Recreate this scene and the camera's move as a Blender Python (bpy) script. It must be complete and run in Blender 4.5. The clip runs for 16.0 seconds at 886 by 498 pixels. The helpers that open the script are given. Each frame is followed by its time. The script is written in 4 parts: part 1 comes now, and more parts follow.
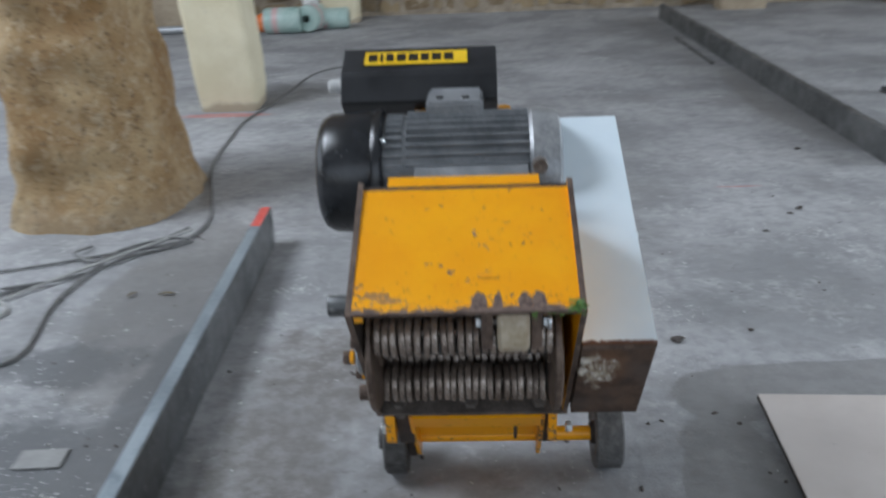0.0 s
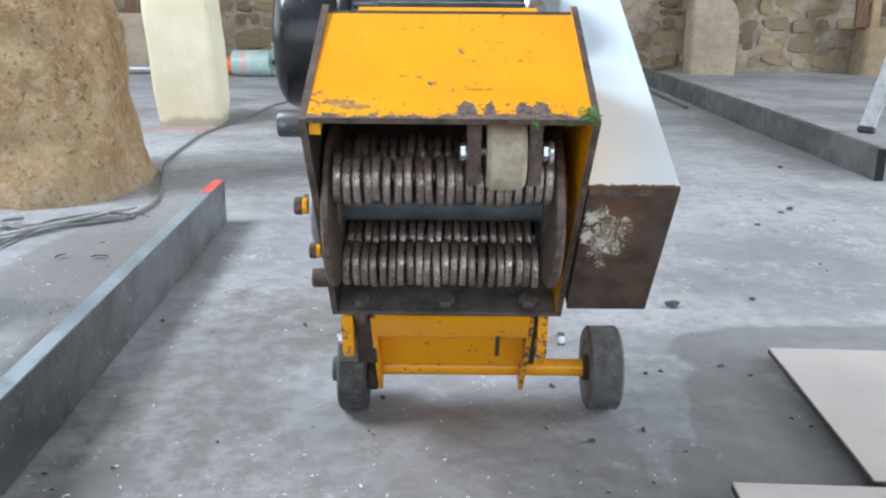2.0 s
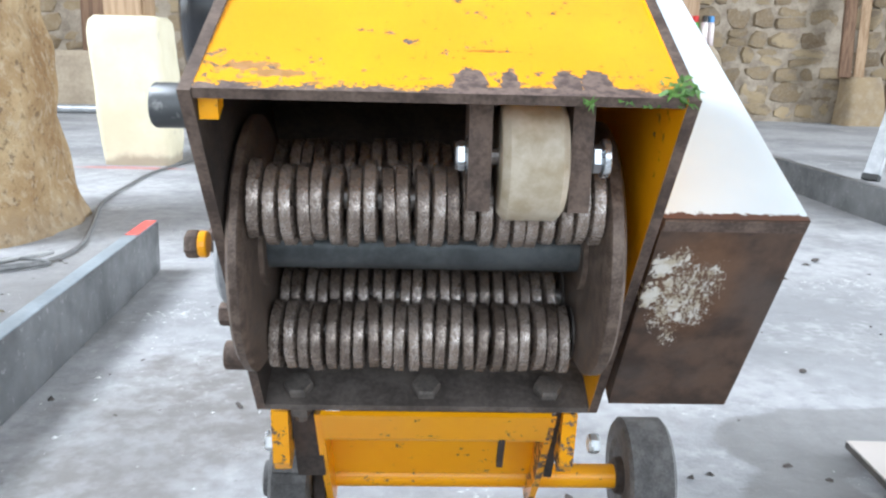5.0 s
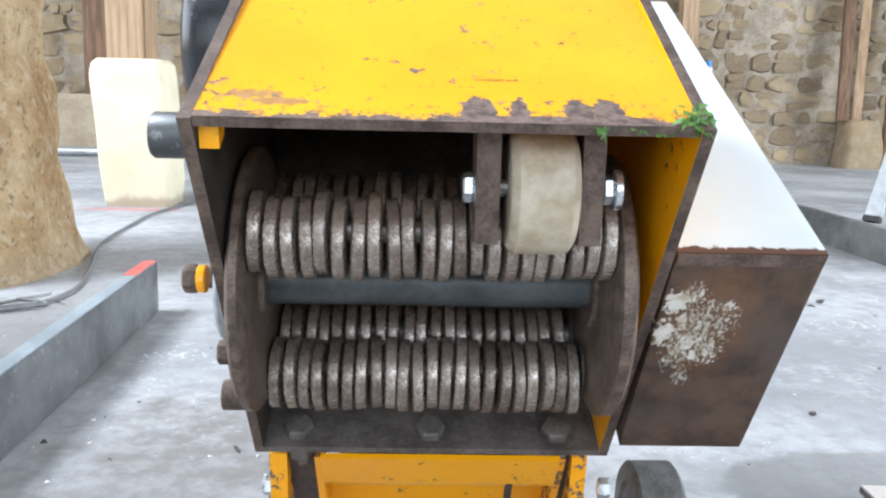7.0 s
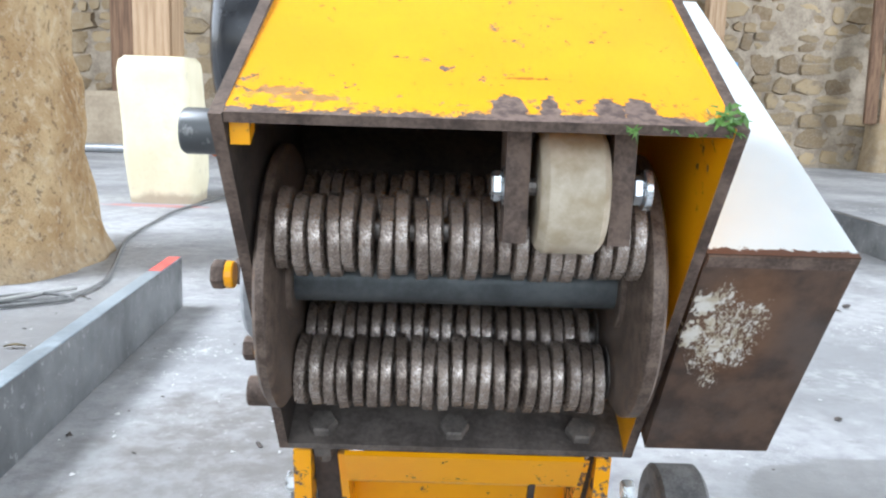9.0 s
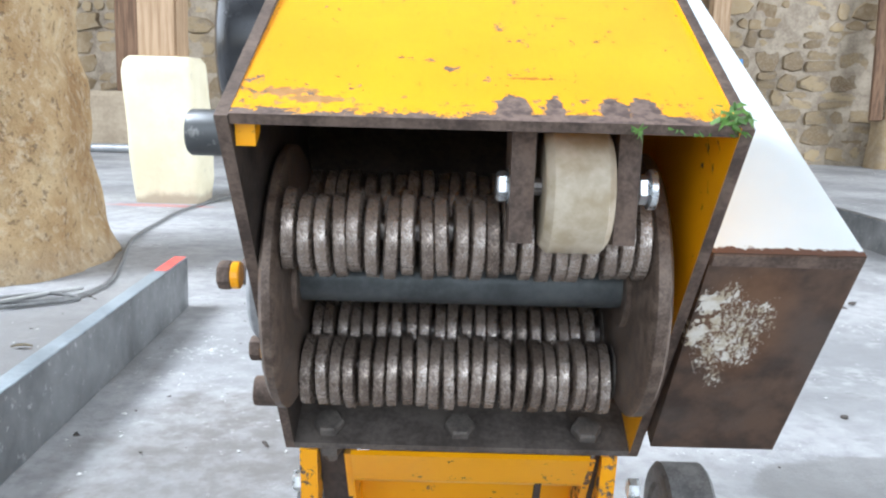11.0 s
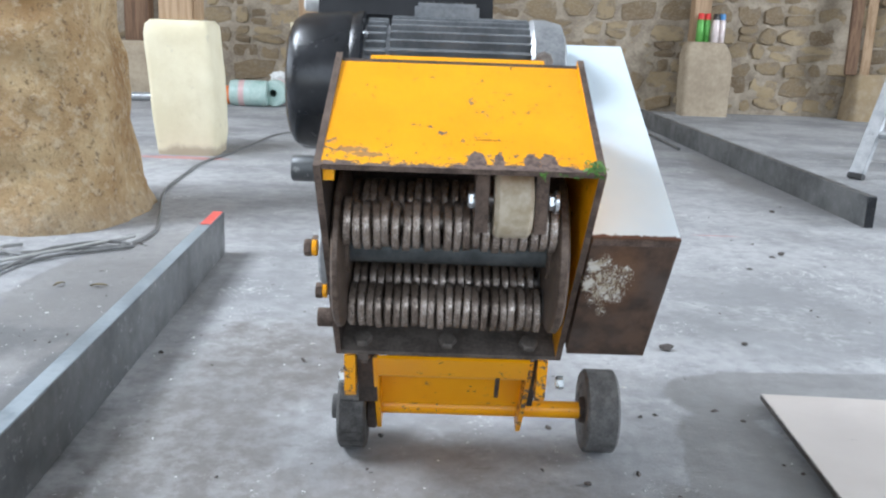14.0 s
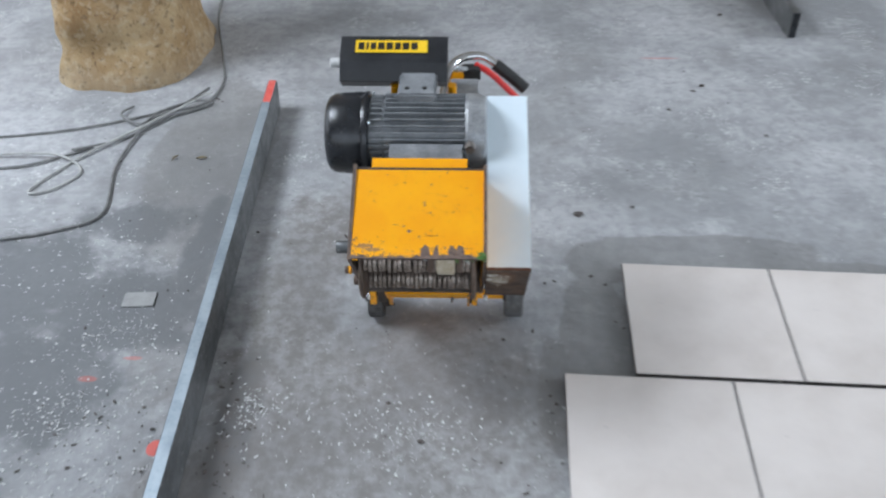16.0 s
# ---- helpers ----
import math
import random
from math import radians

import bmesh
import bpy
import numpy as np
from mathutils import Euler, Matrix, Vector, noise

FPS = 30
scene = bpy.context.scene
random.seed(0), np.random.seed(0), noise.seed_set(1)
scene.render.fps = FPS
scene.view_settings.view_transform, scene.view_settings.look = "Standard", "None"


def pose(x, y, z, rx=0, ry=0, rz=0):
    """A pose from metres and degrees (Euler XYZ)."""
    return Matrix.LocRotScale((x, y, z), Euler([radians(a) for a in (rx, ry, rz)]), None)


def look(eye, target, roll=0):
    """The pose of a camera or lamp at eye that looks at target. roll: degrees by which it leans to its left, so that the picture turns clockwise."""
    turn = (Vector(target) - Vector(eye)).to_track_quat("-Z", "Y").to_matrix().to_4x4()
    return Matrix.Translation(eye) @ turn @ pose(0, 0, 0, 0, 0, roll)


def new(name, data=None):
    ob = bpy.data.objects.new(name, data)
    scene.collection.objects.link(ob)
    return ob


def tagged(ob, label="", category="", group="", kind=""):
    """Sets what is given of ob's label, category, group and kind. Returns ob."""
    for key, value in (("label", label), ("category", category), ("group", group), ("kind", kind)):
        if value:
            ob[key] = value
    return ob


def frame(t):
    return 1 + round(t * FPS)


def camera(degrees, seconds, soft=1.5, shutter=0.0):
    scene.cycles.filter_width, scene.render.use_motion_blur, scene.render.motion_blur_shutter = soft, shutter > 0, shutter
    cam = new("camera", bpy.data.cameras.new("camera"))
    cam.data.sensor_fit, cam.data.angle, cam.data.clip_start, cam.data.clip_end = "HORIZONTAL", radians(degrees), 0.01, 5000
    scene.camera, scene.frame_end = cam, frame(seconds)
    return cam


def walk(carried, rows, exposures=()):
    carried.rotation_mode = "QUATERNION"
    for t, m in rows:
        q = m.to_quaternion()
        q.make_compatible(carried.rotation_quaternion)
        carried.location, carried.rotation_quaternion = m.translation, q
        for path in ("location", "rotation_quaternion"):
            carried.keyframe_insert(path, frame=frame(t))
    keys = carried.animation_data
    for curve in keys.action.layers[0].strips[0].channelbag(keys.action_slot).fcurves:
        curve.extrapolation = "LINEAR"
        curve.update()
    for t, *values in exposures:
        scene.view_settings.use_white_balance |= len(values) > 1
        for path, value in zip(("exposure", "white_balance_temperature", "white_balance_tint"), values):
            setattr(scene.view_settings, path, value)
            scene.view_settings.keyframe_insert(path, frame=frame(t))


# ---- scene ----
LENS = 53.62
# seconds, x, y, z, pitch, roll, yaw
ROWS = [
    (0.0, 0.005, -1.024, 1.022, -22.02, -2.34, 2.78),
    (0.3, -0.067, -0.975, 0.819, -18.95, -0.05, -1.34),
    (0.5, -0.038, -0.931, 0.708, -17.69, -1.47, 1.30),
    (1.0, -0.016, -0.851, 0.620, -14.06, 0.41, 4.16),
    (1.5, -0.027, -0.895, 0.625, -15.02, -0.14, 2.88),
    (2.0, -0.024, -0.914, 0.640, -16.08, 0.47, 0.05),
    (2.5, -0.023, -0.919, 0.641, -15.62, -0.35, 0.09),
    (3.0, -0.029, -0.921, 0.641, -15.35, -0.50, 0.44),
    (5.3, -0.033, -0.516, 0.526, -11.43, 1.41, -1.95),
    (5.5, -0.030, -0.517, 0.520, -10.66, 1.24, -1.85),
    (6.0, -0.034, -0.515, 0.528, -10.40, 1.59, -2.54),
    (6.5, -0.036, -0.517, 0.530, -10.02, 1.58, -2.42),
    (7.0, -0.037, -0.517, 0.532, -9.89, 1.38, -1.79),
    (7.5, -0.038, -0.517, 0.531, -9.87, 1.44, -1.27),
    (8.0, -0.040, -0.516, 0.530, -9.96, 1.60, -0.86),
    (10.5, -0.042, -0.516, 0.532, -9.89, 1.82, -0.19),
    (11.0, -0.042, -0.517, 0.532, -10.05, 1.56, -0.09),
    (11.5, -0.039, -0.516, 0.528, -10.17, 1.36, 0.32),
    (12.0, -0.041, -0.515, 0.527, -10.68, 1.14, -0.22),
    (12.5, -0.036, -0.568, 0.542, -11.30, 1.27, 0.16),
    (13.0, -0.050, -0.673, 0.598, -13.98, 1.57, -0.52),
    (13.5, -0.061, -0.824, 0.639, -14.26, 1.75, -1.15),
    (14.0, -0.044, -0.933, 0.661, -14.01, 2.07, -0.60),
    (14.5, -0.040, -0.937, 0.665, -13.89, 1.96, -0.59),
    (15.0, -0.025, -0.932, 0.702, -14.92, 0.96, 0.09),
    (15.2, -0.009, -0.991, 0.838, -16.82, -0.20, 1.64),
    (15.4, -0.007, -1.097, 1.035, -24.94, 1.18, -0.88),
    (15.5, -0.004, -1.136, 1.143, -30.41, 1.22, -0.05),
    (15.6, 0.002, -1.216, 1.316, -34.02, 0.92, 0.25),
    (15.8, 0.036, -1.356, 1.599, -37.79, 0.21, 1.62),
    (16.0, 0.088, -1.522, 1.766, -38.69, -0.48, 1.81),
]
cam = camera(LENS, 16.0, soft=2.2, shutter=0.5)


def stand(x, y, z, pitch, roll, yaw):
    return pose(x, y, z, 90 + pitch, 0, yaw) @ pose(0, 0, 0, 0, 0, roll)


EXPOSURES = [(0.0, -1.10), (0.6, -0.86), (1.0, -0.52), (1.6, -0.29), (3.2, -0.25), (5.3, 0.30), (12.0, 0.30), (13.0, 0.16), (14.0, -0.19), (15.0, -0.33), (15.5, -0.54), (16.0, -0.71)]
walk(cam, [(r[0], stand(*r[1:])) for r in ROWS], EXPOSURES)

# ---- world and light ----
world = bpy.data.worlds.new("sky")
scene.world = world
world.use_nodes = True
wn = world.node_tree
sky = wn.nodes.new("ShaderNodeTexSky")
sky.sky_type, sky.sun_disc = "NISHITA", False
sky.sun_elevation, sky.sun_rotation = radians(40), radians(250)
wn.links.new(sky.outputs["Color"], wn.nodes["Background"].inputs["Color"])
wn.nodes["Background"].inputs["Strength"].default_value = 0.12


def sky_lamp(name, eye, target, width, height, watts, colour):
    """An unseen area lamp added in an assumed opening, standing in for the sky."""
    data = bpy.data.lights.new(name, "AREA")
    data.shape, data.size, data.size_y, data.energy, data.color = "RECTANGLE", width, height, watts, colour
    ob = new(name, data)
    ob.matrix_world = look(eye, target)
    return ob


LIGHT = (0.785, 0.872, 0.99)
# Assumed sources, none seen: placed and tuned until brightness and the bar's shadow agree.
sky_lamp("daylight_side", (-7.7, 2.6, 2.5), (0, 2.6, 0.3), 6.6, 3.0, 290, LIGHT)
sky_lamp("daylight_front", (0.5, -5.6, 2.4), (0.5, 2, 0.4), 12.0, 3.2, 330, LIGHT)
sky_lamp("daylight_right", (8.7, 1.2, 2.4), (0, 0.9, 0.2), 4.4, 2.8, 1080, LIGHT)
sky_lamp("skylight_roof", (-3.9, 0.9, 4.58), (0.0, 1.2, 0.0), 2.6, 1.8, 620, LIGHT)


# ---- materials ----
class Nodes:
    """Small helper for node materials."""

    def __init__(self, name, rough=0.6, metal=0.0):
        self.m = bpy.data.materials.new(name)
        self.m.use_nodes = True
        self.t = self.m.node_tree
        self.b = self.t.nodes["Principled BSDF"]
        self.b.inputs["Roughness"].default_value = rough
        self.b.inputs["Metallic"].default_value = metal
        tc = self.t.nodes.new("ShaderNodeTexCoord")
        self.co = tc.outputs["Object"]

    def node(self, kind, **values):
        n = self.t.nodes.new(kind)
        for k, v in values.items():
            n.inputs[k.replace("_", " ")].default_value = v
        return n

    def wire(self, a, b):
        self.t.links.new(a, b)

    def stretched(self, sx, sy, sz, offset=(0, 0, 0)):
        n = self.t.nodes.new("ShaderNodeMapping")
        n.inputs["Scale"].default_value = (sx, sy, sz)
        n.inputs["Location"].default_value = offset
        self.wire(self.co, n.inputs["Vector"])
        return n.outputs["Vector"]

    def noise(self, scale, detail=4.0, rough=0.6, co=None):
        n = self.node("ShaderNodeTexNoise", Scale=scale, Detail=detail, Roughness=rough)
        self.wire(co or self.co, n.inputs["Vector"])
        return n.outputs["Fac"]

    def voronoi(self, scale, feature="DISTANCE_TO_EDGE", co=None):
        n = self.node("ShaderNodeTexVoronoi", Scale=scale)
        n.feature = feature
        self.wire(co or self.co, n.inputs["Vector"])
        return n.outputs[0] if feature == "DISTANCE_TO_EDGE" else n.outputs["Color"]

    def ramp(self, fac, low, high, a=0.0, b=1.0):
        n = self.t.nodes.new("ShaderNodeMapRange")
        n.interpolation_type = "SMOOTHSTEP"
        for k, v in ((1, low), (2, high), (3, a), (4, b)):
            n.inputs[k].default_value = v
        self.wire(fac, n.inputs[0])
        return n.outputs[0]

    def math(self, op, a, b=None, c=None):
        n = self.t.nodes.new("ShaderNodeMath")
        n.operation = op
        for i, v in enumerate((a, b, c)):
            if v is None:
                continue
            if isinstance(v, (int, float)):
                n.inputs[i].default_value = v
            else:
                self.wire(v, n.inputs[i])
        return n.outputs[0]

    def mix(self, fac, a, b):
        n = self.t.nodes.new("ShaderNodeMix")
        n.data_type = "RGBA"
        if isinstance(fac, (int, float)):
            n.inputs[0].default_value = fac
        else:
            self.wire(fac, n.inputs[0])
        for i, v in ((6, a), (7, b)):
            if isinstance(v, tuple):
                n.inputs[i].default_value = (*v, 1)
            else:
                self.wire(v, n.inputs[i])
        return n.outputs[2]

    def axis(self):
        n = self.t.nodes.new("ShaderNodeSeparateXYZ")
        self.wire(self.co, n.inputs[0])
        return n.outputs

    def random(self):
        return self.t.nodes.new("ShaderNodeObjectInfo").outputs["Random"]

    def island(self):
        return self.t.nodes.new("ShaderNodeNewGeometry").outputs["Random Per Island"]

    def blobs(self, items, wobble=0.4, scale=60.0, axes=(0, 1), low=0.45, high=0.55):
        """Stains with a shape of their own: ellipses (centre, radii) with a ragged outline."""
        ax = self.axis()
        total = None
        for cu, cv, ru, rv in items:
            u = self.math("DIVIDE", self.math("SUBTRACT", ax[axes[0]], cu), ru)
            v = self.math("DIVIDE", self.math("SUBTRACT", ax[axes[1]], cv), rv)
            d = self.math("SQRT", self.math("ADD", self.math("MULTIPLY", u, u), self.math("MULTIPLY", v, v)))
            d = self.math("SUBTRACT", 1.5, d)
            total = d if total is None else self.math("MAXIMUM", total, d)
        ragged = self.math("MULTIPLY", self.math("SUBTRACT", self.noise(scale, 5.0, 0.65), 0.5), 2 * wobble)
        return self.ramp(self.math("ADD", total, ragged), low, high)

    def colour(self, out):
        self.wire(out, self.b.inputs["Base Color"]) if not isinstance(out, tuple) else None
        return self

    def rough(self, out):
        self.wire(out, self.b.inputs["Roughness"])
        return self

    def bump(self, height, strength=0.4, distance=0.002):
        n = self.node("ShaderNodeBump", Strength=strength, Distance=distance)
        self.wire(height, n.inputs["Height"])
        self.wire(n.outputs["Normal"], self.b.inputs["Normal"])
        return self.m


def plain(name, a, b, scale=30.0, rough=0.6, metal=0.0, bump=0.3, distance=0.001, spread=(0.35, 0.65), r2=None):
    n = Nodes(name, rough, metal)
    big, fine = n.noise(scale, 5.0), n.noise(scale * 7, 4.0)
    f = n.math("ADD", n.math("MULTIPLY", big, 0.65), n.math("MULTIPLY", fine, 0.35))
    n.colour(n.mix(n.ramp(f, *spread), a, b))
    n.rough(n.ramp(big, 0.3, 0.7, rough - 0.1, r2 or min(1.0, rough + 0.1)))
    return n.bump(f, bump, distance)


RUST_A, RUST_B = (0.060, 0.040, 0.031), (0.19, 0.135, 0.105)
YELLOW_A, YELLOW_B = (0.88, 0.345, 0.002), (0.92, 0.395, 0.003)


def worn_yellow(name, edge=False, amount=0.60):
    """Yellow machine paint, scratched and chipped to rusty steel; the top plate is bare along its front edge."""
    n = Nodes(name, 0.32)
    paint = n.mix(n.ramp(n.noise(9.0), 0.3, 0.7), YELLOW_A, YELLOW_B)
    rust = n.mix(n.ramp(n.noise(140.0, 6.0), 0.35, 0.65), (0.07, 0.045, 0.038), (0.19, 0.13, 0.105))
    chips = n.ramp(n.math("ADD", n.math("MULTIPLY", n.noise(85.0, 6.0, 0.7), 0.72), n.math("MULTIPLY", n.noise(17.0), 0.28)), amount, amount + 0.02)
    scratch = n.ramp(n.noise(1.0, 3.0, 0.6, n.stretched(900, 120, 120)), 0.72, 0.75)
    bare = n.math("MAXIMUM", chips, n.math("MULTIPLY", scratch, 0.6))
    if edge:
        y = n.axis()[1]
        torn = n.math("ADD", n.math("MULTIPLY", n.noise(60.0, 7.0, 0.75), 0.045), n.math("MULTIPLY", n.noise(300.0, 4.0), 0.012))
        rim = n.ramp(n.math("SUBTRACT", y, torn), -0.0215, -0.0205, 1.0, 0.0)
        worn = n.blobs([(-0.001, 0.014, 0.011, 0.017), (0.024, 0.012, 0.006, 0.017), (0.060, 0.012, 0.009, 0.018), (0.078, 0.012, 0.011, 0.018), (0.04, 0.003, 0.06, 0.006), (0.095, 0.004, 0.012, 0.006)], 0.62, 210.0)
        grey = n.blobs([(-0.14, 0.028, 0.018, 0.005), (-0.12, 0.020, 0.02, 0.004)], 1.4, 210.0)
        near = n.ramp(y, 0.0, 0.05, 0.17, 0.0)
        nicks = n.ramp(n.math("ADD", near, n.noise(150.0, 5.0, 0.7)), 0.695, 0.72)
        grey = n.math("MAXIMUM", grey, nicks)
        spray = n.blobs([(0.012, 0.052, 0.024, 0.0022)], 1.1, 260.0, low=0.75, high=0.9)
        bare = n.math("MAXIMUM", bare, n.math("MAXIMUM", rim, n.math("MAXIMUM", worn, n.math("MULTIPLY", grey, 0.7))))
        paint = n.mix(n.math("MULTIPLY", spray, 0.8), paint, (0.25, 0.06, 0.01))
        rub = n.ramp(n.noise(1.0, 4.0, 0.7, n.stretched(300, 40, 40, (3, 1, 2))), 0.66, 0.70)
        paint = n.mix(n.math("MULTIPLY", rub, 0.45), paint, (0.72, 0.16, 0.02))
    n.colour(n.mix(bare, paint, rust))
    n.rough(n.ramp(bare, 0.0, 1.0, 0.30, 0.72))
    return n.bump(n.math("SUBTRACT", n.math("MULTIPLY", n.noise(300.0), 0.25), bare), 0.35, 0.0008)


M = {}
M["paint_top"] = worn_yellow("yellow_paint_top", True, 0.597)
M["paint"] = worn_yellow("yellow_paint", False, 0.615)
M["paint_low"] = worn_yellow("yellow_paint_low", False, 0.60)
M["rust"] = plain("rusty_steel", RUST_A, RUST_B, 45, 0.7, 0.25, 0.5, 0.0012)
# Darkened so recessed housing parts look shaded; some parts are plain dark steel.
M["rust_and_shade"] = plain("dark_steel_with_shade", (0.020, 0.015, 0.012), (0.075, 0.055, 0.045), 26, 0.75, 0.1, 0.4, 0.001)
M["bolt_dusty"] = plain("dusty_bolt", (0.085, 0.073, 0.064), (0.18, 0.155, 0.135), 60, 0.7, 0.2, 0.4, 0.001)
M["rubber_dark"] = plain("dark_worn_rubber", (0.030, 0.028, 0.026), (0.10, 0.096, 0.092), 60, 0.85, 0.0, 0.6, 0.0015)
M["plate_dusty"] = plain("dusty_brown_steel", (0.062, 0.050, 0.043), (0.15, 0.125, 0.108), 30, 0.8, 0.1, 0.4, 0.001)
n = Nodes("worn_cutter_steel", 0.42, 0.5)
tone = n.mix(n.random(), (0.105, 0.076, 0.059), (0.26, 0.20, 0.16))
speck = n.ramp(n.math("ADD", n.math("MULTIPLY", n.noise(760.0, 5.0, 0.8), 0.62), n.math("MULTIPLY", n.noise(110.0, 4.0), 0.38)), 0.49, 0.56)
n.colour(n.mix(n.math("MULTIPLY", speck, 0.8), tone, n.mix(n.random(), (0.38, 0.31, 0.26), (0.64, 0.58, 0.53))))
n.rough(n.ramp(n.noise(260.0), 0.35, 0.65, 0.17, 0.45))
n.wire(n.ramp(speck, 0.2, 0.9, 0.25, 0.95), n.b.inputs["Metallic"])
M["cutter"] = n.bump(n.noise(900.0, 5.0, 0.7), 0.5, 0.0008)
M["steel"] = plain("bare_ground_steel", (0.16, 0.14, 0.13), (0.42, 0.39, 0.36), 60, 0.45, 0.85, 0.4, 0.0008)
M["zinc"] = plain("zinc_bolt", (0.52, 0.55, 0.57), (0.72, 0.75, 0.77), 80, 0.3, 0.9, 0.2, 0.0005)
M["shaft"] = plain("grey_shaft", (0.05, 0.056, 0.058), (0.11, 0.12, 0.122), 20, 0.42, 0.55, 0.2, 0.0008)
M["disc"] = plain("scuffed_disc", (0.070, 0.047, 0.036), (0.21, 0.155, 0.12), 90, 0.5, 0.4, 0.5, 0.001)
n = Nodes("scuffed_black_paint", 0.3)
coat = n.mix(n.ramp(n.noise(9.0, 5.0), 0.35, 0.65), (0.008, 0.009, 0.011), (0.024, 0.026, 0.030))
scuffs = n.ramp(n.math("ADD", n.math("MULTIPLY", n.noise(46.0, 6.0, 0.72), 0.7), n.math("MULTIPLY", n.noise(7.0), 0.3)), 0.585, 0.66)
n.colour(n.mix(n.math("MULTIPLY", scuffs, 0.6), coat, (0.15, 0.15, 0.155)))
n.rough(n.ramp(scuffs, 0.0, 1.0, 0.27, 0.7))
M["black_paint"] = n.bump(n.noise(30.0), 0.15, 0.001)
M["black_cover"] = plain("black_satin_cover", (0.010, 0.011, 0.013), (0.020, 0.021, 0.024), 7, 0.38, 0.0, 0.2, 0.001)
M["motor_grey"] = plain("grey_cast_alloy", (0.17, 0.18, 0.19), (0.28, 0.29, 0.30), 22, 0.5, 0.2, 0.3, 0.001)
M["motor_light"] = plain("light_alloy_flange", (0.24, 0.25, 0.26), (0.42, 0.43, 0.44), 25, 0.42, 0.45, 0.3, 0.001)
M["rubber"] = plain("dusty_rubber", (0.065, 0.063, 0.061), (0.15, 0.146, 0.142), 55, 0.85, 0.0, 0.6, 0.0015)
M["nylon"] = plain("yellowed_nylon", (0.38, 0.30, 0.19), (0.58, 0.51, 0.40), 16, 0.42, 0.0, 0.35, 0.001)
M["chrome"] = plain("chrome", (0.6, 0.6, 0.6), (0.75, 0.75, 0.75), 40, 0.15, 1.0, 0.05, 0.0005)
M["red"] = plain("red_plastic", (0.55, 0.02, 0.02), (0.7, 0.04, 0.035), 20, 0.4, 0.0, 0.1, 0.0005)
M["black_plastic"] = plain("black_plastic", (0.01, 0.01, 0.01), (0.025, 0.025, 0.025), 30, 0.5, 0.0, 0.2, 0.0005)
M["logo_yellow"] = plain("yellow_sticker", (0.80, 0.50, 0.01), (0.85, 0.55, 0.02), 20, 0.4, 0.0, 0.05, 0.0003)
M["logo_black"] = plain("black_sticker", (0.010, 0.008, 0.006), (0.02, 0.015, 0.01), 20, 0.4, 0.0, 0.05, 0.0003)

n = Nodes("white_guard_paint", 0.5)
edge = n.ramp(n.math("SUBTRACT", n.axis()[1], n.math("MULTIPLY", n.noise(120.0, 5.0, 0.7), 0.014)), 0.0655, 0.067, 1.0, 0.0)
spots = n.ramp(n.noise(75.0, 6.0, 0.7), 0.715, 0.735)
white = n.mix(n.ramp(n.noise(6.0), 0.3, 0.7), (0.61, 0.70, 0.755), (0.67, 0.755, 0.80))
n.colour(n.mix(n.math("MAXIMUM", edge, spots), white, (0.12, 0.06, 0.04)))
n.rough(n.ramp(n.noise(20.0), 0.3, 0.7, 0.42, 0.6))
n.b.inputs["Specular IOR Level"].default_value = 0.2
M["white_paint"] = n.bump(n.noise(60.0), 0.1, 0.001)

n = Nodes("rusted_guard_face", 0.7)
rust = n.mix(n.ramp(n.noise(28.0, 6.0), 0.35, 0.65), (0.044, 0.026, 0.018), (0.105, 0.062, 0.040))
rust = n.mix(n.math("MULTIPLY", n.ramp(n.noise(10.0, 5.0), 0.45, 0.62), 0.6), rust, (0.075, 0.060, 0.052))
dense = n.blobs([(0.164, 0.395, 0.016, 0.018), (0.176, 0.372, 0.026, 0.030), (0.164, 0.350, 0.018, 0.034), (0.182, 0.348, 0.020, 0.026), (0.172, 0.322, 0.014, 0.016), (0.192, 0.385, 0.012, 0.014)], 0.8, 60.0, (0, 2), -0.3, 1.5)
torn = n.noise(1.0, 7.0, 0.78, n.stretched(420, 300, 190))
solid = n.blobs([(0.1515, 0.388, 0.007, 0.010), (0.1490, 0.362, 0.007, 0.012), (0.160, 0.372, 0.005, 0.006), (0.170, 0.352, 0.004, 0.006), (0.176, 0.340, 0.003, 0.005)], 1.9, 190.0, (0, 2))
flake = n.math("MAXIMUM", n.ramp(n.math("ADD", n.math("MULTIPLY", dense, 0.31), torn), 0.755, 0.815), solid)
rust = n.mix(n.math("MULTIPLY", n.blobs([(0.18, 0.37, 0.035, 0.05)], 0.5, 40.0, (0, 2), 0.2, 0.9), 0.3), rust, (0.26, 0.11, 0.035))
n.colour(n.mix(n.math("MULTIPLY", flake, 0.9), rust, n.mix(n.ramp(n.noise(90.0), 0.4, 0.6), (0.52, 0.45, 0.33), (0.74, 0.71, 0.64))))
M["rust_face"] = n.bump(n.math("ADD", n.noise(160.0, 5.0), flake), 0.5, 0.001)

n = Nodes("ground_concrete", 0.85)
cloud, grit, fine = n.noise(1.3, 6.0, 0.65), n.noise(22.0, 6.0, 0.7), n.noise(160.0, 4.0)
base = n.mix(n.ramp(cloud, 0.36, 0.64), (0.25, 0.253, 0.258), (0.43, 0.432, 0.436))
base = n.mix(n.math("MULTIPLY", n.ramp(grit, 0.40, 0.66), 0.45), base, (0.20, 0.20, 0.205))
